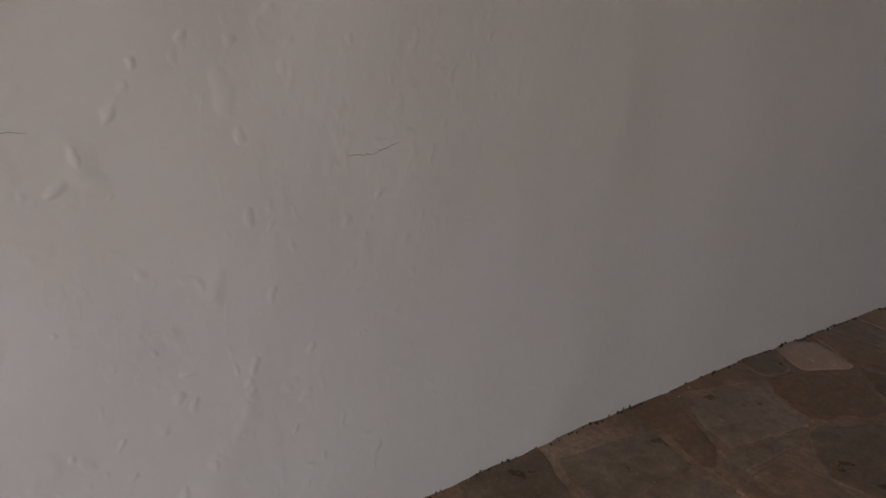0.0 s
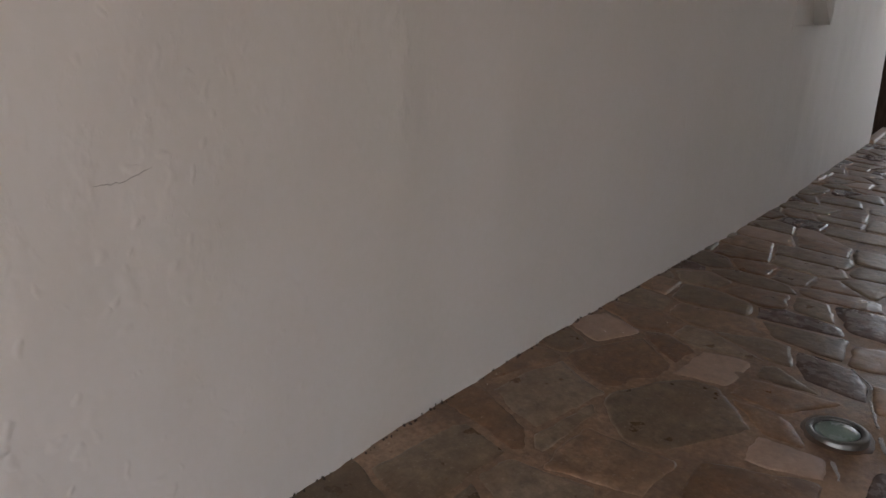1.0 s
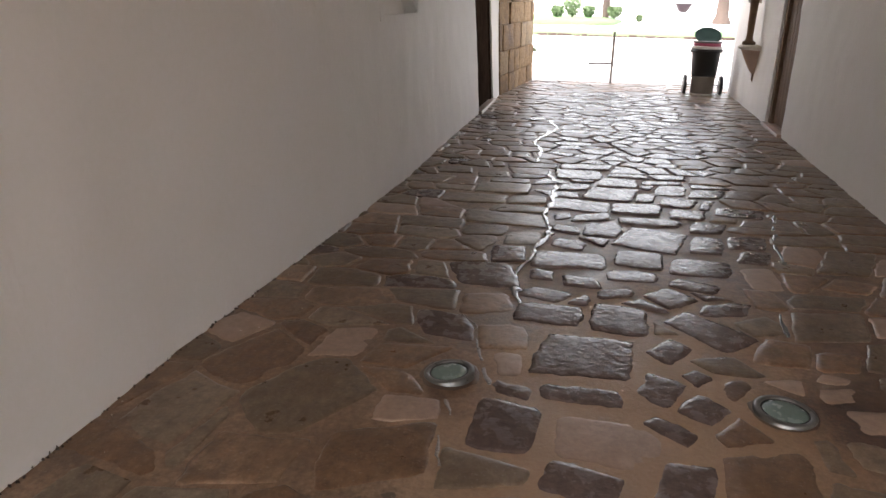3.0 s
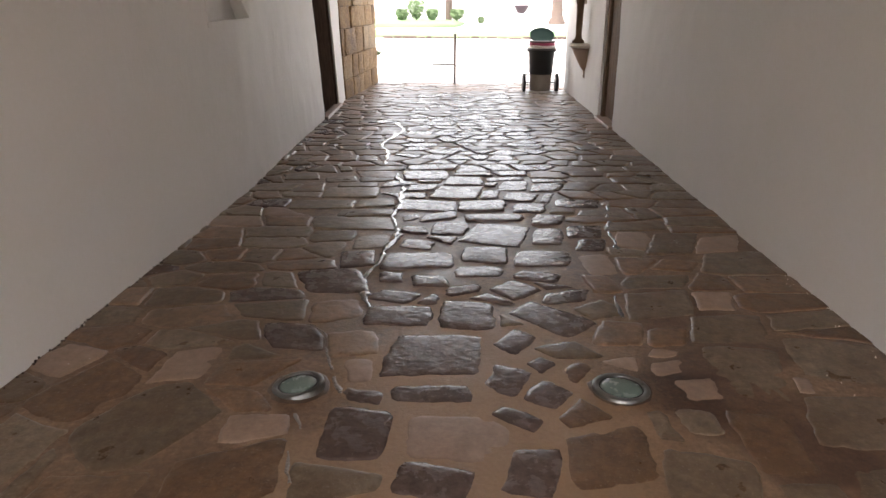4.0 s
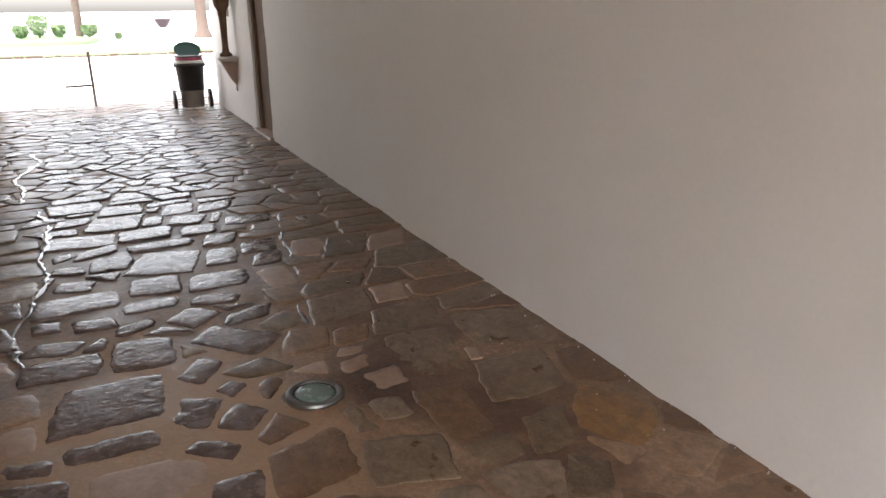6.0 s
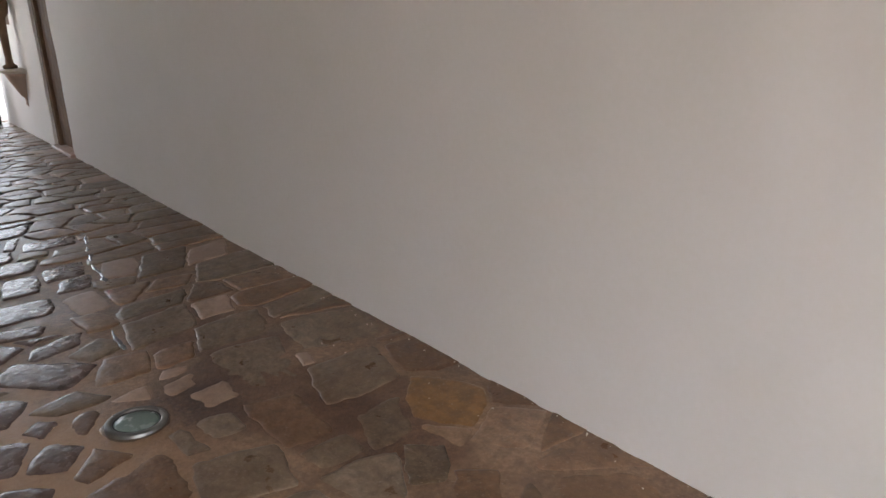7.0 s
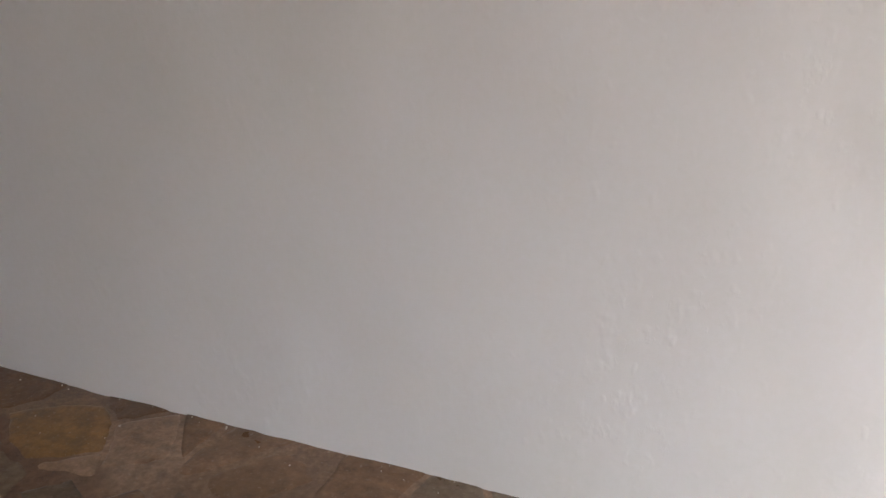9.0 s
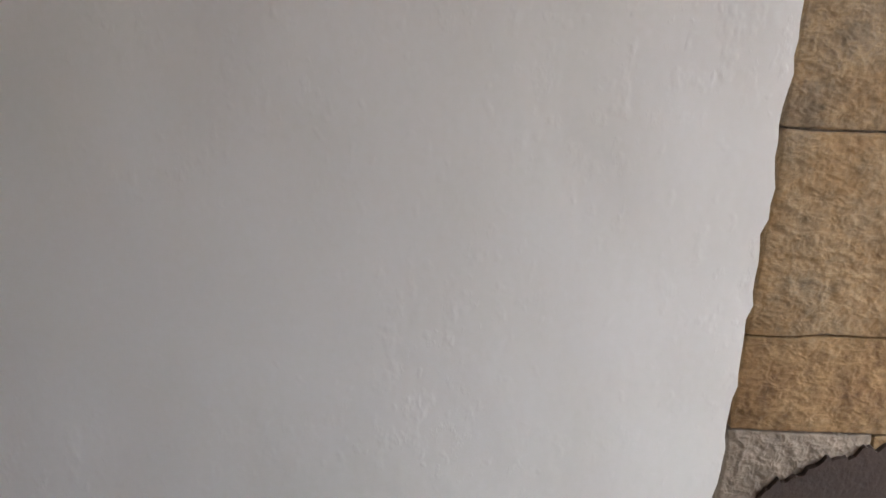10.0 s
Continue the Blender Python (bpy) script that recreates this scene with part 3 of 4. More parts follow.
lawn_sheet("lawn", "strip of sunlit green lawn behind a stone kerb", 30.1, 36.0, -9, 9, 0.05, 1)
lawn_sheet("lawn_2", "raised green lawn bed with shrubs", 39.5, 52, -1.7, 8, 0.16, 4)
thing("road", box(bmesh.new(), (95, -300, -0.05), (103, 300, -0.02)), ROAD, "grey asphalt road beyond the garden", "road", "structure")


def kerb():
    top = anchor("kerb", (29.8, 0, -0.03), "low line of rough kerb stones edging the lawn", "kerb", "structure")
    rng = random.Random(5)
    y = -6.0
    while y < 1.4:
        w = rng.uniform(0.25, 0.6)
        bm = box(bmesh.new(), (-0.12, y, -0.02), (0.12, y + w - 0.03, rng.uniform(0.05, 0.10)), 0.02)
        part("kerb_stone", bm, DARK_ROUGH, top)
        y += w


kerb()


def shrub(place, height, spread, seed, count=70):
    rng = random.Random(seed)
    ob = anchor("shrub", place, "small bushy green garden shrub in the lawn bed", "shrub", group="garden shrubs")
    bm = bmesh.new()
    for i in range(5):
        a = rng.uniform(0, 6.28)
        rod(bm, (0, 0, -0.05), (math.cos(a) * spread * 0.3, math.sin(a) * spread * 0.3, height * 0.6), 0.02, 6, 0.008)
    part("stem", bm, BARK, ob)
    bm = bmesh.new()
    for i in range(count * 9):
        u = rng.random()
        z = height * (0.15 + 0.85 * u)
        r = spread * 0.5 * math.sqrt(rng.random()) * (0.5 + 0.9 * u * (1.25 - u) * 2)
        a = rng.uniform(0, 6.28)
        c = Vector((r * math.cos(a), r * math.sin(a), z))
        s = rng.uniform(0.06, 0.13)
        m = Matrix.Translation(c) @ Euler((rng.uniform(0, 3), rng.uniform(0, 3), rng.uniform(0, 6))).to_matrix().to_4x4()
        p = [bm.verts.new(m @ Vector(q)) for q in ((-s, 0, 0), (0, -s * 0.4, 0.01), (s, 0, 0), (0, s * 0.4, 0.01))]
        bm.faces.new(p)
    tagged(part("leaves", bm, LEAF, ob), kind="stuff")
    return ob


for i, (y, h, s) in enumerate(((2.05, 0.66, 0.68), (1.2, 1.2, 0.9), (0.25, 0.68, 0.64), (-1.27, 0.66, 0.74), (-2.75, 0.32, 0.3))):
    shrub((46.0 + 0.3 * i, y, 0.12 if y > -2 else -0.02), h, s, i + 1)


def tree(place, radius, height, seed, flare=1.3):
    rng = random.Random(seed)
    ob = anchor("tree", place, "broad-leaved tree with a straight brown trunk", "tree", group="garden trees")
    bm = bmesh.new()
    rows = [(radius * flare, -0.1), (radius * flare * 0.95, 0.12), (radius * 1.05, 0.45), (radius, 1.2), (radius * 0.9, height * 0.5), (radius * 0.7, height)]
    lathe(bm, rows, n=16)
    for v in bm.verts:
        v.co += 0.12 * radius * noise.noise_vector(v.co * 2.5 + Vector((seed, 0, 0)))
    tips = []
    for i in range(7):
        a = i * 0.9 + rng.uniform(0, 0.5)
        tip = Vector((math.cos(a) * rng.uniform(1.2, 2.4), math.sin(a) * rng.uniform(1.2, 2.4), height + rng.uniform(0.6, 2.2)))
        rod(bm, (0, 0, height * 0.85), tip, radius * 0.4, 8, radius * 0.1)
        tips.append(tip)
    part("trunk", bm, BARK, ob, smooth=True)
    bm = bmesh.new()
    for i in range(2600):
        c = rng.choice(tips) + Vector((rng.gauss(0, 0.6), rng.gauss(0, 0.6), rng.gauss(0.2, 0.45)))
        s = rng.uniform(0.07, 0.16)
        m = Matrix.Translation(c) @ Euler((rng.uniform(0, 3), rng.uniform(0, 3), rng.uniform(0, 6))).to_matrix().to_4x4()
        bm.faces.new([bm.verts.new(m @ Vector(q)) for q in ((-s, 0, 0), (0, -s * 0.45, 0.015), (s, 0, 0), (0, s * 0.45, 0.015))])
    tagged(part("crown", bm, LEAF, ob), kind="stuff")


tree((47.9, -0.76, 0.1), 0.215, 4.0, 3, 1.05)
tree((46.7, -7.35, -0.04), 0.33, 4.5, 8, 1.7)


def planter():
    ob = anchor("planter", (49.8, -5.45, -0.04), "dark purple glazed bowl planter on a white pedestal", "planter")
    part("pedestal", lathe(bmesh.new(), [(0.32, 0), (0.32, 0.1), (0.16, 0.2), (0.14, 0.45), (0.22, 0.55)], n=20), WHITE_PAINT, ob, "white pedestal", smooth=True)
    part("bowl", lathe(bmesh.new(), [(0.2, 0.55), (0.32, 0.68), (0.45, 0.92), (0.53, 1.05), (0.5, 1.08), (0.42, 0.98), (0.1, 0.94)], n=24), PURPLE, ob, smooth=True)


planter()


def barrier_post():
    ob = anchor("barrier_post", (13.78, -0.915, -0.035), "thin grey metal barrier post with a low cross bar", "post")
    bm = lathe(bmesh.new(), [(0.045, 0), (0.045, 0.012), (0.025, 0.02), (0.025, 0.9), (0.03, 0.905), (0.03, 0.925), (0.01, 0.935)], n=14)
    part("upright", bm, DRUM, ob, smooth=True)
    bm = rod(bmesh.new(), (0, 0.018, 0.385), (0.02, 0.42, 0.375), 0.017)
    part("arm", bm, RUBBER, ob)
    bm = rod(bmesh.new(), (0, -0.018, 0.36), (0.05, -0.58, 0.345), 0.009)
    part("arm", bm, GALVANISED, ob)


barrier_post()


def bin_cart():
    """Street-cleaner's wheeled bin: tapered body on a small frame with two wheels, lid flap standing open."""
    ob = anchor("litter_cart", (12.85, -2.38, -0.035), "dark green wheeled litter bin cart with an open round lid", "litter bin")
    ob.scale = (0.94, 0.94, 0.94)
    part("base_drum", lathe(bmesh.new(), [(0.18, 0.05), (0.19, 0.06), (0.2, 0.34), (0.204, 0.36)], n=28), DRUM, ob, "dull grey metal lower drum", smooth=True)
    part("body", lathe(bmesh.new(), [(0.206, 0.34), (0.214, 0.37), (0.238, 0.74), (0.268, 0.75), (0.268, 0.79), (0.244, 0.80)], n=28), BLACK_PLASTIC, ob, "black plastic bin body", smooth=True)
    part("rim", lathe(bmesh.new(), [(0.248, 0.80), (0.256, 0.805), (0.256, 0.835), (0.229, 0.848)], n=28), WHITE_PAINT, ob, "white rim band", smooth=True)
    bm = lathe(bmesh.new(), [(0.224, 0.845), (0.232, 0.865), (0.226, 0.895), (0.19, 0.92)], n=28)
    for v in bm.verts:
        v.co += 0.02 * noise.noise_vector(v.co * 14)
    part("bag", bm, PINK_BAG, ob, "pink plastic bag folded over the rim", smooth=True)
    part("collar", lathe(bmesh.new(), [(0.234, 0.9), (0.25, 0.907), (0.25, 0.922), (0.225, 0.93)], n=28), GALVANISED, ob, smooth=True)
    bm = lathe(bmesh.new(), [(0.218, 0), (0.224, 0.008), (0.224, 0.025), (0.21, 0.03), (0.198, 0.018), (0.087, 0.02)], n=28)
    bm.transform(Matrix.Translation((0.06, 0, 1.003)) @ Euler((0, radians(-32), 0)).to_matrix().to_4x4() @ Matrix.Translation((0.0, 0, 0)))
    part("lid", bm, GREEN_PLASTIC, ob, "dark green round lid standing open", smooth=True)
    for s in (1, -1):
        part("hinge", rod(bmesh.new(), (0.2, s * 0.07, 0.9), (0.235, s * 0.07, 1.1), 0.012), GALVANISED, ob)
    for s in (1, -1):
        bm = bmesh.new()
        lathe(bm, [(0.1, -0.022), (0.165, -0.024), (0.178, -0.012), (0.178, 0.012), (0.165, 0.024), (0.1, 0.022)], n=24, cap=False)
        bm.transform(Matrix.Translation((0.0, s * 0.30, 0.178)) @ Euler((radians(90), 0, 0)).to_matrix().to_4x4())
        wheel = part("wheel", bm, RUBBER, ob, "black rubber wheel", smooth=True)
        bm = lathe(bmesh.new(), [(0.03, -0.03), (0.1, -0.02), (0.104, 0.0), (0.1, 0.02), (0.03, 0.03)], n=18)
        bm.transform(Matrix.Translation((0.0, s * 0.30, 0.178)) @ Euler((radians(90), 0, 0)).to_matrix().to_4x4())
        part("rim", bm, GALVANISED, wheel, smooth=True)
        part("stay", rod(bmesh.new(), (0.0, s * 0.17, 0.19), (0.0, s * 0.29, 0.185), 0.012), STEEL, ob)
        part("stay", rod(bmesh.new(), (-0.02, s * 0.17, 0.32), (-0.02, s * 0.28, 0.33), 0.010), STEEL, ob)
        part("handle", rod(bmesh.new(), (0.03, s * 0.25, 0.74), (-0.02, s * 0.215, 0.80), 0.02), BLACK_PLASTIC, ob)
    part("foot_plate", lathe(bmesh.new(), [(0.215, 0.0), (0.24, 0.004), (0.24, 0.04), (0.2, 0.05)], n=28), WHITE_PAINT, ob, "pale foot ring", smooth=True)


bin_cart()


def ground_lamp(place, tilt, size):
    """Recessed uplight: bevelled steel ring, dark seal, frosted lens."""
    ob = anchor("ground_uplight", place, "unlit round recessed uplight with steel ring and frosted glass", "ground light", group="uplights in the paving")
    ob.rotation_euler, ob.scale = (radians(tilt), 0, 0), (size, size, size)
    part("ring", lathe(bmesh.new(), [(0.121, -0.045), (0.120, 0.002), (0.117, 0.006), (0.109, 0.009), (0.098, 0.0085), (0.093, 0.004), (0.092, -0.01)], n=44, cap=False), STEEL, ob, "worn steel ring", smooth=True)
    part("seal", lathe(bmesh.new(), [(0.093, -0.012), (0.0925, 0.002), (0.086, 0.003), (0.084, -0.012)], n=44, cap=False), RUBBER, ob, smooth=True)
    part("lens", lathe(bmesh.new(), [(0.0855, -0.01), (0.085, 0.001), (0.074, 0.005), (0.042, 0.009), (0.01, 0.0105)], n=44), LENS, ob, "frosted greenish glass lens", smooth=True)


LAMPS = ((2.685, -0.20), (2.69, -1.535))
for (px, py), tilt, size in zip(LAMPS, (-6, 2.5), (0.9, 0.99)):
    ground_lamp((px, py, 0.002 + 0.08 * abs(math.sin(radians(tilt)))), tilt, size)


# ---- paving ----
# stones that stand out: x, y, half depth along the passage, half width across it,
# slope of the cross edges, slope of the side edges
DARK_NEAR = [
    (2.07, -0.77, 0.084, 0.115, 0.3, -0.33), (2.13, -1.1, 0.122, 0.098, 0.03, -0.22), (2.36, -0.48, 0.158, 0.117, 0.15, -0.06), (2.45, -1.08, 0.05, 0.075, 0.71, -0.74),
    (2.62, -0.47, 0.056, 0.081, 0.21, -0.05), (2.64, -0.76, 0.057, 0.155, 0.01, 0.02), (2.65, -1.23, 0.069, 0.063, 0.71, -0.71), (2.76, -1.06, 0.107, 0.074, 0.44, -0.4),
    (2.9, -1.23, 0.035, 0.035, 1.2, -1.2), (3, -0.75, 0.199, 0.206, -0.02, -0.14), (3.13, -1.13, 0.092, 0.051, 0.97, -0.63),
]
DARK_MID = [
    (3.17, -0.08, 0.127, 0.13, 0.09, 0.33), (3.4, -1.33, 0.08, 0.127, 1.07, -1.16), (3.42, -0.92, 0.157, 0.129, 0.1, -0.04), (3.42, -0.56, 0.103, 0.153, -0.01, -0.08),
    (3.66, -0.52, 0.069, 0.114, 0.3, -0.65), (3.68, -1.45, 0.079, 0.118, -0.23, -0.31), (3.76, -0.9, 0.053, 0.09, -0.38, 0.05), (3.77, -1.18, 0.069, 0.069, 1.2, -1.17),
    (3.9, -0.71, 0.073, 0.094, 0.05, 0.21), (3.95, -0.49, 0.07, 0.067, -0.02, 0.01), (3.98, -1.33, 0.059, 0.115, 0.29, -0.5), (4.06, -1, 0.084, 0.14, -0.08, -0.01),
]
DARK_FAR = [
    (3.88, -0.16, 0.15, 0.162, -0.08, 0.29), (4.23, -0.62, 0.119, 0.206, -0.1, 0), (4.26, -0.26, 0.13, 0.098, -0.19, 0.11), (4.29, -1.4, 0.13, 0.168, -0.05, -0.15),
    (4.35, -1.04, 0.127, 0.135, 0.11, -0.1), (4.55, -0.61, 0.075, 0.1, 0.31, -0.21), (4.56, -1.75, 0.105, 0.093, -0.08, -0.24), (4.75, -1.49, 0.168, 0.094, 0.12, -0.18),
    (4.77, -1.14, 0.206, 0.184, 0.27, -0.25), (4.85, -1.77, 0.138, 0.122, -0.06, -0.19), (4.85, -0.58, 0.069, 0.087, 0.26, -0.1), (4.9, -0.83, 0.128, 0.118, -0.06, -0.16),
    (5.12, -1.54, 0.117, 0.109, -0.12, -0.25), (5.16, -1.15, 0.065, 0.196, -0.08, -0.05), (5.17, -0.54, 0.064, 0.059, -0.62, 0.04), (5.2, -0.75, 0.079, 0.12, -0.44, -0.08),
]
GREY_LEFT = [
    (1.56, 0.81, 0.188, 0.102, 0.23, -0.12), (2.2, 0.76, 0.183, 0.128, 0.45, -0.21), (2.42, 0.32, 0.192, 0.113, 1.08, -0.61), (4.6, -0.31, 0.12, 0.096, -0.24, 0.02),
    (4.71, -0.05, 0.103, 0.126, -0.05, 0.05), (5.01, -0.15, 0.125, 0.246, 0.01, 0.22), (5.27, -0.22, 0.072, 0.186, -0.09, -0.12), (5.5, 0.16, 0.098, 0.218, -0.09, 0.08),
    (5.55, -0.24, 0.093, 0.128, -0.24, 0.05), (5.79, 0.36, 0.066, 0.154, -0.03, 0.39), (5.86, -0, 0.136, 0.21, -0.04, -0.04), (6.13, -0.04, 0.062, 0.149, -0.12, -0.08),
    (6.33, 0.13, 0.088, 0.122, -0.19, 0.2), (6.42, 0.51, 0.11, 0.129, -0.17, 0.21),
]
DARK_END = [
    (5.45, -1.44, 0.112, 0.109, 0.04, -0.16), (5.49, -1.08, 0.137, 0.178, -0.12, -0.07), (5.49, -0.64, 0.151, 0.22, 0.04, -0.01), (5.58, -1.82, 0.114, 0.161, 0.07, -0.21),
    (5.75, -1.4, 0.108, 0.12, 0.16, -0.36), (5.84, -1.16, 0.113, 0.07, -0.09, -0.14), (5.9, -0.89, 0.204, 0.172, 0.08, -0.16), (6.06, -0.6, 0.091, 0.122, -0.41, -0.05),
    (6.09, -1.65, 0.131, 0.129, -0.17, -0.29), (6.13, -1.37, 0.153, 0.107, 0.06, -0.19), (6.3, -0.93, 0.145, 0.166, -0.02, -0.07), (6.37, -1.32, 0.07, 0.152, -0.22, -0.05),
    (6.5, -0.61, 0.158, 0.192, -0.13, 0.07),
]
GREY_RIGHT = [
    (1.72, -2.24, 0.09, 0.058, 0.61, -0.57), (2.01, -2.02, 0.077, 0.088, -0.11, 0.19), (2.04, -2.29, 0.111, 0.122, -0.01, -0.36), (2.1, -1.71, 0.135, 0.138, 0.29, -0.27),
    (2.45, -1.78, 0.073, 0.069, 0.15, 0.09), (2.48, -2.4, 0.153, 0.172, 0.05, -0.27), (2.86, -2.13, 0.219, 0.141, 0.12, -0.14), (2.95, -2.58, 0.177, 0.178, 0.2, -0.13),
    (3.27, -2.18, 0.151, 0.163, 0.01, -0.28), (3.5, -1.6, 0.076, 0.086, -0.59, 0.49), (3.58, -1.91, 0.155, 0.176, -0.12, -0.21), (3.9, -2, 0.095, 0.169, -0.07, -0.41),
    (4.61, -2.29, 0.197, 0.144, -0.01, -0.33), (4.99, -2.15, 0.089, 0.187, -0.18, -0.14),
]
BROWN = [
    (1.19, -2.59, 0.07, 0.112, 0.86, -0.76), (1.51, -2.28, 0.064, 0.054, 0.94, -0.76), (1.71, -2.61, 0.092, 0.099, -0.7, 0.67), (1.98, 0.36, 0.139, 0.152, -0.23, -0.03),
    (2.1, -0.07, 0.156, 0.15, -0.57, 0.12), (2.22, -1.39, 0.138, 0.141, -0.29, 0), (2.32, -2.01, 0.171, 0.097, 0.17, -0.06), (2.63, 0.65, 0.163, 0.108, 0.91, -0.54),
    (3.1, -0.38, 0.108, 0.097, -0.11, 0.19), (3.19, -1.87, 0.087, 0.087, -0.05, -0.3), (3.23, -1.65, 0.114, 0.101, 0.09, -0.33), (3.47, -0.24, 0.111, 0.112, -0.26, 0.18),
    (3.87, -1.7, 0.109, 0.09, 0.07, 0.1), (4.19, -2.2, 0.071, 0.095, 0.2, -0.68),
]
PALE = [
    (2.33, -0.86, 0.127, 0.162, 0.04, -0.03), (2.38, -0.1, 0.08, 0.112, -0.09, 0.03), (2.7, -1.86, 0.075, 0.092, -0.08, 0.26), (2.75, -2.3, 0.062, 0.038, 0.29, -0.31),
    (2.83, -0.44, 0.092, 0.052, 0, 0.16), (2.85, 0.35, 0.155, 0.112, -0.16, -0.07), (2.89, -1.78, 0.062, 0.074, -0.25, -0.12), (2.91, 0.88, 0.099, 0.097, 0.5, -0.47),
    (3.02, -1.8, 0.04, 0.054, 0.26, -0.54), (3.64, -2.25, 0.107, 0.095, -0.04, -0.24), (4.19, -1.73, 0.137, 0.08, -0.12, 0.04), (4.6, -2.59, 0.143, 0.126, -0.23, -0.4),
    (4.67, -2.05, 0.151, 0.09, 0.13, -0.25), (5.04, 0.71, 0.104, 0.167, -0.02, 0.36),
]
OCHRE = [
    (2.01, -2.56, 0.126, 0.097, -1.1, 0.66),
]
rng = random.Random(21)
BEND = 2.4


def warp(x):
    return x if x < BEND else BEND + (x - BEND) * 1.65


def unwarp(u):
    return u if u < BEND else BEND + (u - BEND) / 1.65


U0, U1 = warp(-3.45), warp(13.95)
seeds = []  # u, y, kind, stone number, weight
stones = []  # seed numbers of each stone
known = []  # kind and outline of the stones that stand out


def add_stone(kind, places, w):
    number = len(stones)
    stones.append([])
    for u, y in places:
        stones[-1].append(len(seeds))
        seeds.append((u, y, kind, number, w))


def clip(poly, nx, ny, c):
    """Keeps the part of poly where nx*x + ny*y <= c."""
    out = []
    for i, p in enumerate(poly):
        q = poly[(i + 1) % len(poly)]
        dp, dq = nx * p[0] + ny * p[1] - c, nx * q[0] + ny * q[1] - c
        if dp <= 0:
            out.append(p)
        if dp * dq < 0:
            t = dp / (dp - dq)
            out.append((p[0] + (q[0] - p[0]) * t, p[1] + (q[1] - p[1]) * t))
    return out


def part_them(a, b, gap, fixed=False):
    """Cuts two convex outlines back from each other until a joint of that width lies between them; fixed: the second stays."""
    best = None
    for poly in (a, b):
        for p, q in zip(poly, poly[1:] + poly[:1]):
            d = math.hypot(q[0] - p[0], q[1] - p[1])
            if d < 1e-6:
                continue
            nx, ny = (q[1] - p[1]) / d, (p[0] - q[0]) / d
            for nx, ny in ((nx, ny), (-nx, -ny)):
                hi = max(nx * v[0] + ny * v[1] for v in a)
                lo = min(nx * v[0] + ny * v[1] for v in b)
                if best is None or hi - lo < best[0]:
                    best = (hi - lo, nx, ny, hi, lo)
    depth, nx, ny, hi, lo = best
    if depth < -gap:
        return a, b
    if fixed:
        return clip(a, nx, ny, lo - gap), b
    mid = (hi + lo) / 2
    return clip(a, nx, ny, mid - gap / 2), clip(b, -nx, -ny, -mid - gap / 2)


for kind, rows in (("dark", DARK_NEAR), ("dark", DARK_MID), ("dark", DARK_FAR), ("dark", DARK_END), ("pale", PALE), ("grey", GREY_LEFT), ("grey", GREY_RIGHT), ("brown", BROWN), ("ochre", OCHRE)):
    for x, y, hx, hy, lean, skew in rows:
        corners = []
        for s, t in ((1, 1), (1, -1), (-1, -1), (-1, 1)):
            wider = 1.0 if kind == "dark" else 1.08
            s, t = s * wider * rng.uniform(0.96, 1.18), t * wider * rng.uniform(0.95, 1.14)
            corners.append((x + s * hx + t * hy * lean, y + s * hx * skew + t * hy))
        # the sides bulge a little, each in its own way
        ring = []
        for (ax, ay), (bx, by) in zip(corners, corners[1:] + corners[:1]):
            t, bulge = rng.uniform(0.3, 0.7), rng.uniform(0.0, 0.12)
            mx, my = ax + (bx - ax) * t, ay + (by - ay) * t
            ring += [(ax, ay), (mx + bulge * (mx - x), my + bulge * (my - y))]
        corners = ring
        known.append([kind, corners])
beds = [[(px + 0.14 * math.cos(a * math.pi / 8), py + 0.14 * math.sin(a * math.pi / 8)) for a in range(16)] for px, py in LAMPS]
for i, one in enumerate(known):
    for bed in beds:
        one[1] = part_them(one[1], bed, 0.012, True)[0]
    for other in known[:i]:
        if len(one[1]) > 2 and len(other[1]) > 2 and abs(one[1][0][0] - other[1][0][0]) < 1:
            one[1], other[1] = part_them(one[1], other[1], 0.014)
known = [k for k in known if len(k[1]) > 2] + [["cement", bed] for bed in beds]


def nearest(poly, x, y):
    """The nearest point of a convex outline, and its distance (0 inside)."""
    inside = [(q[0] - p[0]) * (y - p[1]) - (q[1] - p[1]) * (x - p[0]) for p, q in zip(poly, poly[1:] + poly[:1])]
    if all(v <= 0 for v in inside) or all(v >= 0 for v in inside):
        return x, y, 0.0
    best = (x, y, 9.0)
    for p, q in zip(poly, poly[1:] + poly[:1]):
        ex, ey = q[0] - p[0], q[1] - p[1]
        t = max(0.0, min(1.0, ((x - p[0]) * ex + (y - p[1]) * ey) / max(1e-9, ex * ex + ey * ey)))
        d = math.hypot(p[0] + t * ex - x, p[1] + t * ey - y)
        if d < best[2]:
            best = (p[0] + t * ex, p[1] + t * ey, d)
    return best


middles = [(sum(p[0] for p in poly) / len(poly), sum(p[1] for p in poly) / len(poly)) for kind, poly in known]


def close_by(x, y):
    return [poly for (kind, poly), m in zip(known, middles) if abs(m[0] - x) < 0.9 and abs(m[1] - y) < 0.9]


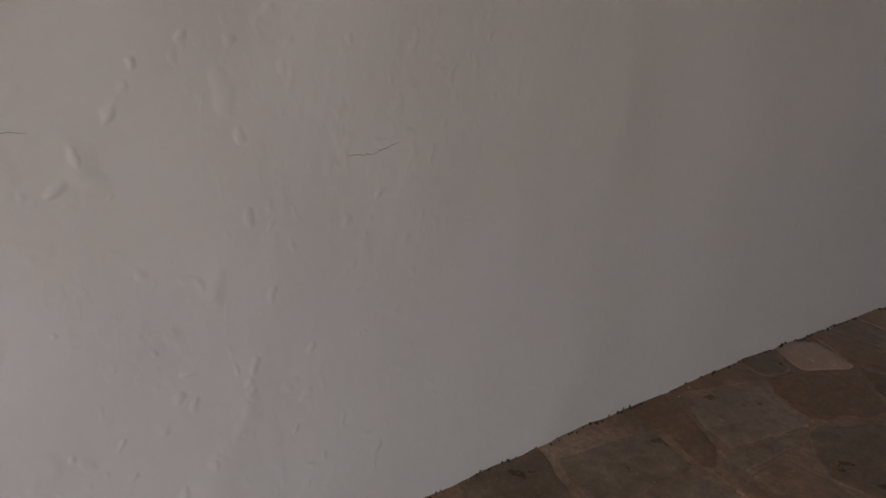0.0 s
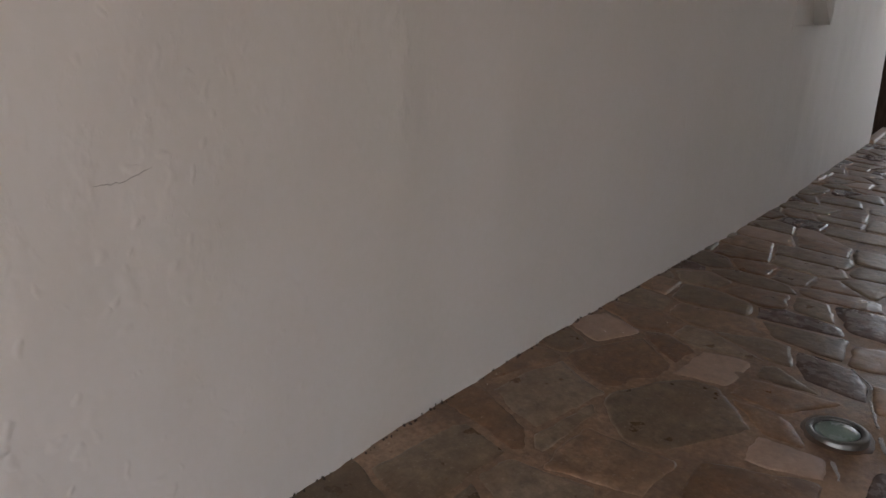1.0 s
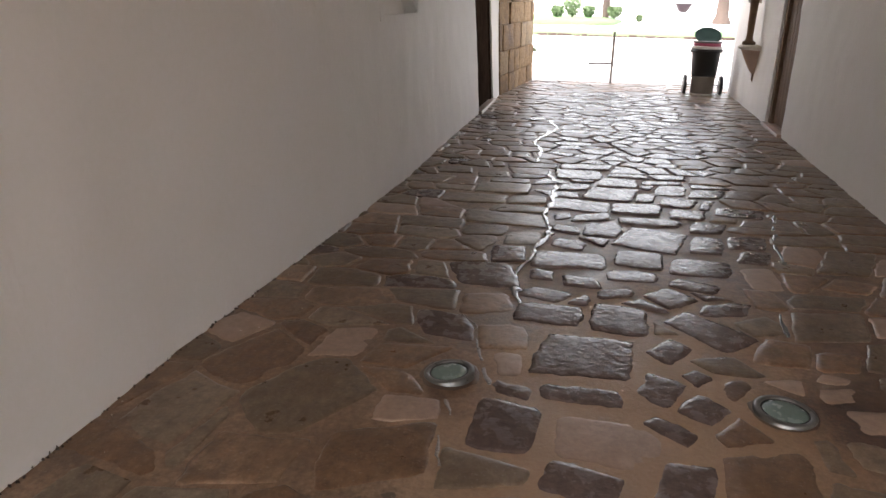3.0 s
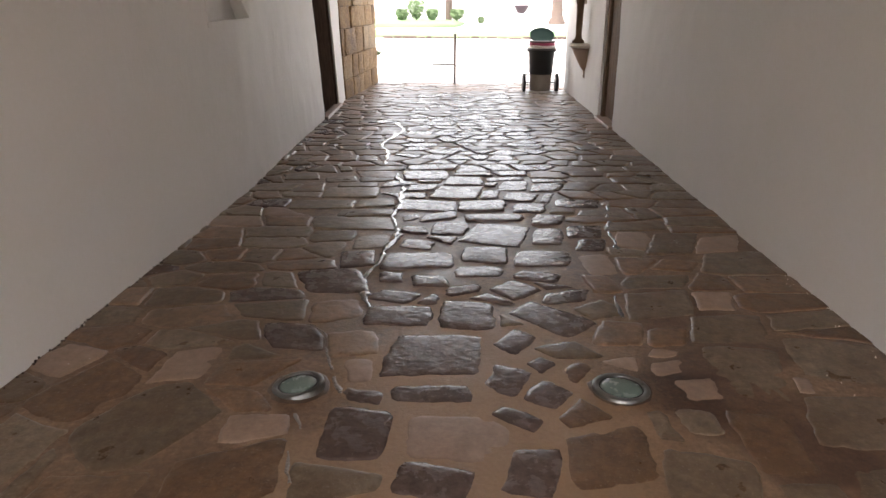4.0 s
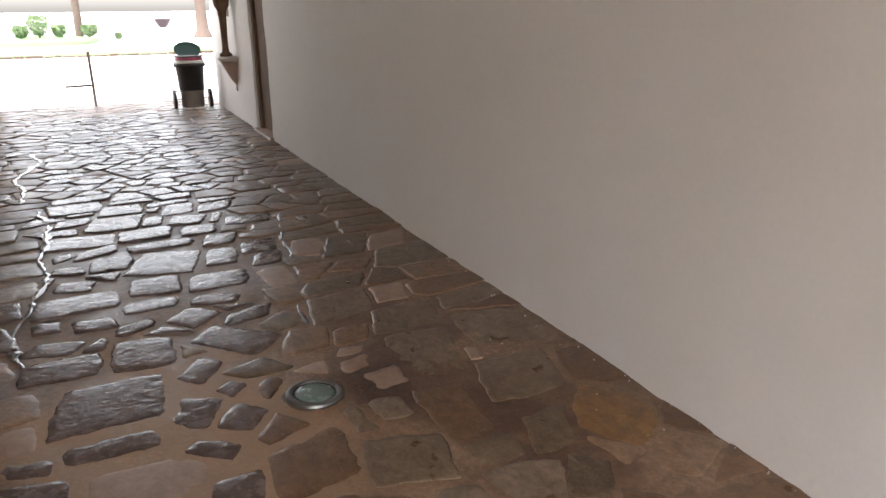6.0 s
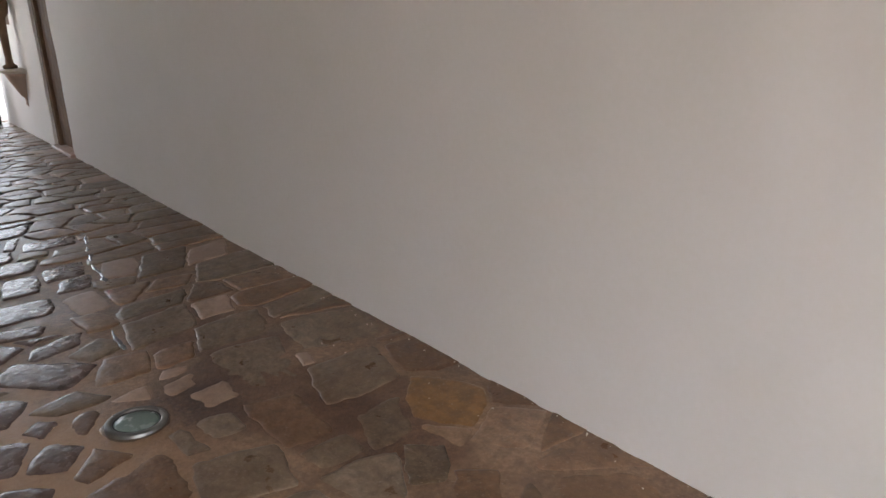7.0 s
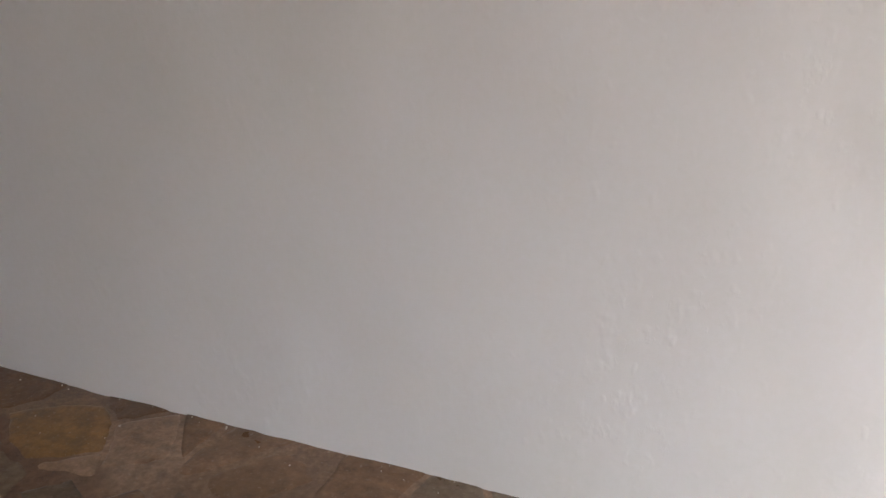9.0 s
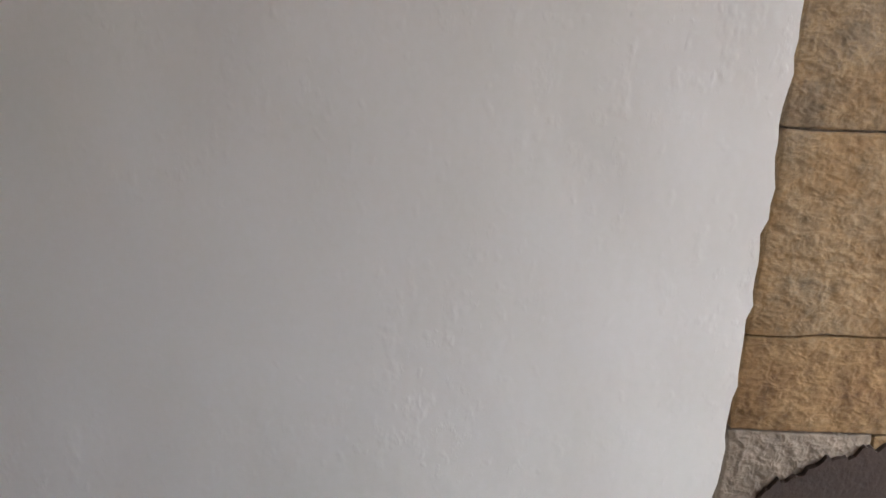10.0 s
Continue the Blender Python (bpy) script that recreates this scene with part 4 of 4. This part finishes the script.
def stone_kind(x, y):
    middle = -1.9 < y < -0.35
    if x > 12.6 or (x > 10.2 and y > 0.35):
        return rng.choices(("pale", "grey"), (0.3, 0.7))[0]
    if x > 3.6 and middle:
        return rng.choices(("dark", "grey", "pale", "brown"), (0.72, 0.2, 0.03, 0.05))[0]
    if x > 3.6:
        return rng.choices(("dark", "grey", "brown", "pale"), (0.0 if y < -1 else 0.15, 0.5, 0.36, 0.06))[0]
    return rng.choices(("grey", "brown", "dark", "pale", "ochre"), (0.55, 0.42, 0.0, 0.03 if x > 2.4 else 0.0, 0.0))[0]


def clear(u, y, d):
    if any((u - q[0]) ** 2 + (y - q[1]) ** 2 <= d * d for q in seeds):
        return False
    x = unwarp(u)
    return all(nearest(poly, x, y)[2] > min(0.06, 0.17 * d) for poly in close_by(x, y))


# rows of setts laid across the passage, in three bands that don't line up
for y0, y1, wide in ((-0.38, 1.06, 0.40), (-1.86, -0.38, 0.31), (-2.85, -1.86, 0.37)):
    u = warp(3.5) + rng.uniform(0, 0.2)
    while u < U1:
        pitch = rng.uniform(0.28, 0.52)
        y = y0 + rng.uniform(0.05, 0.2)
        lean = rng.uniform(-0.2, 0.2)
        while y < y1 - 0.06:
            w = wide * rng.uniform(0.45, 1.3) * (0.76 if unwarp(u) > 6.5 else 1.0)
            yy = min(y + w / 2, y1 - 0.08)
            uu = u + pitch / 2 + lean * (yy - (y0 + y1) / 2) + rng.uniform(-0.075, 0.075) * (1 + max(0, unwarp(u) - 7) * 0.35)
            if uu < U1 and clear(uu, yy, 0.14):
                add_stone(stone_kind(unwarp(uu), yy), [(uu, yy)], rng.uniform(0.004, 0.036))
            y += w
        u += pitch
for tries in range(12000):
    u, y = rng.uniform(U0, warp(3.7)), rng.uniform(-2.8, 1.03)
    d = rng.choice((0.26, 0.38, 0.44, 0.50, 0.55)) if unwarp(u) < 3.2 else 0.34
    if clear(u, y, d):
        add_stone(stone_kind(unwarp(u), y), [(u, y)], (0.42 * d) ** 2 * rng.uniform(0.8, 1.2))


def cell(i, gap):
    """The ground nearer to seed i than to any seed of another stone."""
    u, y, kind, number, w = seeds[i]
    poly = [(max(U0, u - 0.5), max(-2.86, y - 0.5)), (min(U1, u + 0.5), max(-2.86, y - 0.5)), (min(U1, u + 0.5), min(1.09, y + 0.5)), (max(U0, u - 0.5), min(1.09, y + 0.5))]
    near = sorted(((q[0] - u) ** 2 + (q[1] - y) ** 2, q[0], q[1], q[4]) for q in seeds if q[3] != number and abs(q[0] - u) < 1 and abs(q[1] - y) < 1)[:26]
    for d2, a, b, v in near:
        d = math.sqrt(d2)
        nx, ny = (a - u) / d, (b - y) / d
        poly = clip(poly, nx, ny, nx * u + ny * y + d / 2 + (w - v) / (2 * d) - gap)
        if len(poly) < 3:
            return []
    return poly


def outline(number):
    i = stones[number][0]
    u, y, kind = seeds[i][:3]
    x = unwarp(u)
    wide = 0.010 if -1.9 < y < -0.35 and 1.4 < x < 6.5 else 0.004 if x > 6.5 else 0.0
    gap = rng.uniform(0.006, 0.014) + wide
    poly = [(unwarp(p[0]), p[1]) for p in cell(i, gap)]
    for other in close_by(x, y):
        nx, ny, d = nearest(other, x, y)
        if d > 0 and len(poly) > 2:
            nx, ny = (nx - x) / d, (ny - y) / d
            poly = clip(poly, nx, ny, nx * x + ny * y + d - 1.6 * gap)
    area = sum(p[0] * q[1] - q[0] * p[1] for p, q in zip(poly, poly[1:] + poly[:1])) / 2
    return poly if abs(area) > 0.006 else []


def soften(poly, reach):
    """Rounds the corners over about that length."""
    out = []
    n = len(poly)
    for i, p in enumerate(poly):
        ends = []
        for q in (poly[i - 1], poly[(i + 1) % n]):
            d = math.hypot(q[0] - p[0], q[1] - p[1])
            t = min(0.4, reach / max(d, 1e-6))
            ends.append((p[0] + (q[0] - p[0]) * t, p[1] + (q[1] - p[1]) * t))
        (ax, ay), (bx, by) = ends
        out += [(ax, ay), ((ax + bx) / 4 + p[0] / 2, (ay + by) / 4 + p[1] / 2), (bx, by)]
    return out


def stone_mesh(poly, kind, seed):
    """One paving stone: worn, rounded top with an uneven rim, sides down into the bed."""
    r = random.Random(seed)
    if kind != "cement":
        poly = soften(poly, r.uniform(0.012, 0.034))
    fine = []
    for k, p in enumerate(poly):
        q = poly[(k + 1) % len(poly)]
        cuts = 1 + int(math.hypot(q[0] - p[0], q[1] - p[1]) / 0.042)
        fine += [(p[0] + (q[0] - p[0]) * c / cuts, p[1] + (q[1] - p[1]) * c / cuts) for c in range(cuts)]
    poly = fine
    cx, cy = sum(p[0] for p in poly) / len(poly), sum(p[1] for p in poly) / len(poly)
    rough = 0.0 if kind == "cement" else 0.3 + 0.7 * min(1.0, max(0.0, (cx - 2.4) / 1.6))
    lift = rough * r.uniform(-0.004, 0.005)
    tx, ty = rough * r.uniform(-0.018, 0.018), rough * r.uniform(-0.018, 0.018)
    vs, fs = [], []
    n = len(poly)
    edge = 0.014 - 0.005 * min(1.0, max(0.0, (cx - 3.0) / 1.5))
    reach = sum(math.hypot(p[0] - cx, p[1] - cy) for p in poly) / n
    for inset, z in ((0.0, -0.035), (0.0, -0.005 - 0.003 * rough), (min(0.25, edge / reach), -0.0012), (min(0.4, 2.6 * edge / reach), 0.0), (0.55, 0.001)):
        for k, (x, y) in enumerate(poly):
            wob = 0.012 * noise.noise((x * 9, y * 9, seed * 0.1)) + 0.010 * noise.noise((x * 31, y * 31, seed * 0.1)) + 0.005 * noise.noise((x * 70, y * 70, seed * 0.1))
            sway = 0.012 * noise.noise((x * 9, y * 9, 9 + seed * 0.1)) + 0.010 * noise.noise((x * 31, y * 31, 9 + seed * 0.1)) + 0.005 * noise.noise((x * 70, y * 70, 9 + seed * 0.1))
            fx, fy = x + (cx - x) * inset, y + (cy - y) * inset
            rel = 0.0 if inset < 0.05 or kind == "cement" else 0.003 * noise.noise((fx * 14, fy * 14, seed))
            vs.append((fx + wob * (1 - inset), fy + sway * (1 - inset), lift + z + rel + tx * (fx - cx) + ty * (fy - cy)))
    for ring in range(4):
        for k in range(n):
            j = (k + 1) % n
            fs.append((ring * n + k, ring * n + j, (ring + 1) * n + j, (ring + 1) * n + k))
    fs.append(tuple(range(4 * n, 5 * n)))
    return vs, fs


def mesh_of(vs, fs, name, mat):
    me = bpy.data.meshes.new(name)
    me.from_pydata(vs, [], fs)
    me.materials.append(mat)
    for p in me.polygons:
        p.use_smooth = True
    me.update()
    return me


bm = bmesh.new()
nx, ny = 116, 27
gv = {}
for i in range(nx + 1):
    for j in range(ny + 1):
        x, y = -3.45 + 17.4 * i / nx, -2.9 + 4.02 * j / ny
        deep = min(1.0, max(0.0, (x - 2.8) / 2.0))
        gv[i, j] = bm.verts.new((x, y, -0.003 - 0.007 * deep + 0.003 * noise.noise((x * 2, y * 2, 0)) + 0.002 * noise.noise((x * 9, y * 9, 0))))
for i in range(nx):
    for j in range(ny):
        bm.faces.new((gv[i, j], gv[i + 1, j], gv[i + 1, j + 1], gv[i, j + 1]))
floor = thing("floor", bm, MORTAR, "passage floor of irregular worn stones set in brown mortar", "stone floor", "structure", smooth=True)

laid = known + [[seeds[stones[i][0]][2], outline(i)] for i in range(len(stones))]
laid = [k for k in laid if len(k[1]) > 2]
order = sorted(range(len(laid)), key=lambda i: (laid[i][1][0][0] < 0.9, laid[i][1][0][0]))
rest = {}
made = 0
for i in order:
    kind, poly = laid[i]
    vs, fs = stone_mesh(poly, kind, i)
    mat = CEMENT if kind == "cement" else STONES[kind]
    if made < 300:
        ob = new("stone", mesh_of(vs, fs, "stone", mat))
        ob.parent = floor
        made += 1
    else:
        got = rest.setdefault(kind, ([], []))
        base = len(got[0])
        got[0].extend(vs)
        got[1].extend(tuple(k + base for k in f) for f in fs)
for kind, (vs, fs) in rest.items():
    ob = new("stones", mesh_of(vs, fs, "stones", STONES[kind]))
    ob.parent = floor
    tagged(ob, kind="stuff")


def water_line(points, width, seed, mat=None, rise=0.002):
    """Trickle of water lying in a joint, broken and uneven in width."""
    bm = bmesh.new()
    pts = []
    for (x0, y0), (x1, y1) in zip(points, points[1:]):
        n = max(3, int(math.hypot(x1 - x0, y1 - y0) / 0.02))
        pts += [(x0 + (x1 - x0) * i / n, y0 + (y1 - y0) * i / n) for i in range(n)]
    last = None
    for k, (x, y) in enumerate(pts):
        y += 0.03 * noise.noise((x * 3, seed, 1)) + 0.02 * noise.noise((x * 9, seed, 2)) + 0.005 * noise.noise((x * 31, seed, 4))
        w = width * max(0.0, 0.55 + 0.9 * noise.noise((x * 5, seed, 5)) + 0.8 * noise.noise((x * 17, seed, 6)))
        if w < 0.003:
            last = None
            continue
        now = [bm.verts.new((x, y + w * s * (1 + 0.5 * noise.noise((x * 40, seed, s))), rise - drop)) for s, drop in ((1, 0.002), (0.7, 0.0004), (0, 0), (-0.7, 0.0004), (-1, 0.002))]
        if last:
            for a in range(4):
                bm.faces.new((last[a], last[a + 1], now[a + 1], now[a]))
        last = now
    thing("water", bm, mat or WATER, "thin trickle of water lying in the paving joint", "water", "structure", smooth=True)


water_line([(2.05, -0.29), (2.21, -0.26), (2.35, -0.26), (2.5, -0.22)], 0.009, 1, WET_GLINT_GRIT)
water_line([(2.63, -0.38), (2.79, -0.34), (3.02, -0.26), (3.2, -0.20), (3.31, -0.14)], 0.010, 4, WET_GLINT_GRIT, 0.003)
water_line([(3.5, -0.40), (3.76, -0.35), (4.05, -0.35), (4.34, -0.41), (4.61, -0.47), (4.86, -0.44), (5.34, -0.42), (5.92, -0.45), (6.57, -0.33)], 0.026, 2, None, 0.004)
water_line([(6.89, -0.20), (7.4, -0.19), (7.91, -0.08), (8.75, -0.27), (9.36, -0.17)], 0.034, 8, None, 0.006)
water_line([(3.40, -1.70), (3.7, -1.72)], 0.014, 5, None, 0.003)
water_line([(4.45, -1.91), (4.76, -1.93), (4.96, -1.95), (5.32, -2.01), (5.6, -2.08)], 0.020, 3, None, 0.003)


def crumbs():
    """Grit and flakes of limewash lying along the foot of the walls and in the joints."""
    r = random.Random(77)
    for name, mat, count, label in (("grit", PALE_STONE, 90, "pale flakes of limewash lying along the wall's foot"), ("grit", DARK_ROUGH, 200, "dark grit lying along the wall's foot")):
        bm = bmesh.new()
        for i in range(count):
            right = mat is PALE_STONE and r.random() < 0.75
            x = r.uniform(-0.6, 4.5)
            off = abs(r.gauss(0, 0.05)) + 0.004 if r.random() < 0.6 else r.uniform(0.0, 0.7)
            y = RIGHT + off if right else left_y(x) - off * 0.6
            s = r.uniform(0.0015, 0.005) * (1.0 if mat is PALE_STONE else 1.5)
            if mat is DARK_ROUGH:
                y = RIGHT + r.uniform(-0.004, 0.018) if right else left_y(x) - r.uniform(-0.004, 0.018)
            m = Matrix.Translation((x, y, s * 0.4 + 0.001)) @ Euler((r.uniform(0, 3), r.uniform(0, 3), r.uniform(0, 3))).to_matrix().to_4x4() @ Matrix.Diagonal((s * r.uniform(0.7, 1.8), s, s * 0.6, 1))
            bmesh.ops.create_icosphere(bm, subdivisions=1, radius=1.0, matrix=m)
        thing(name, bm, mat, label, "grit", "stuff")


crumbs()


def wall_weed():
    """Tuft of weed rooted in a joint at the corner of the pier."""
    r = random.Random(3)
    ob = anchor("weed", (13.89, 0.53, 0.5), "small green weed rooted in the stone pier's joint", "weed")
    bm = bmesh.new()
    for i in range(60):
        a, up = r.uniform(-1.9, 1.2), r.uniform(-0.1, 0.9)
        d = Vector((math.cos(a) * 0.6, -abs(math.sin(a)), up)).normalized() * r.uniform(0.05, 0.14)
        side = d.cross(Vector((0, 0, 1))).normalized() * 0.011
        p = [bm.verts.new(q) for q in ((0, 0.03, 0), d * 0.6 + side, d, d * 0.6 - side)]
        bm.faces.new(p)
    tagged(part("leaves", bm, LEAF, ob), kind="stuff")


wall_weed()
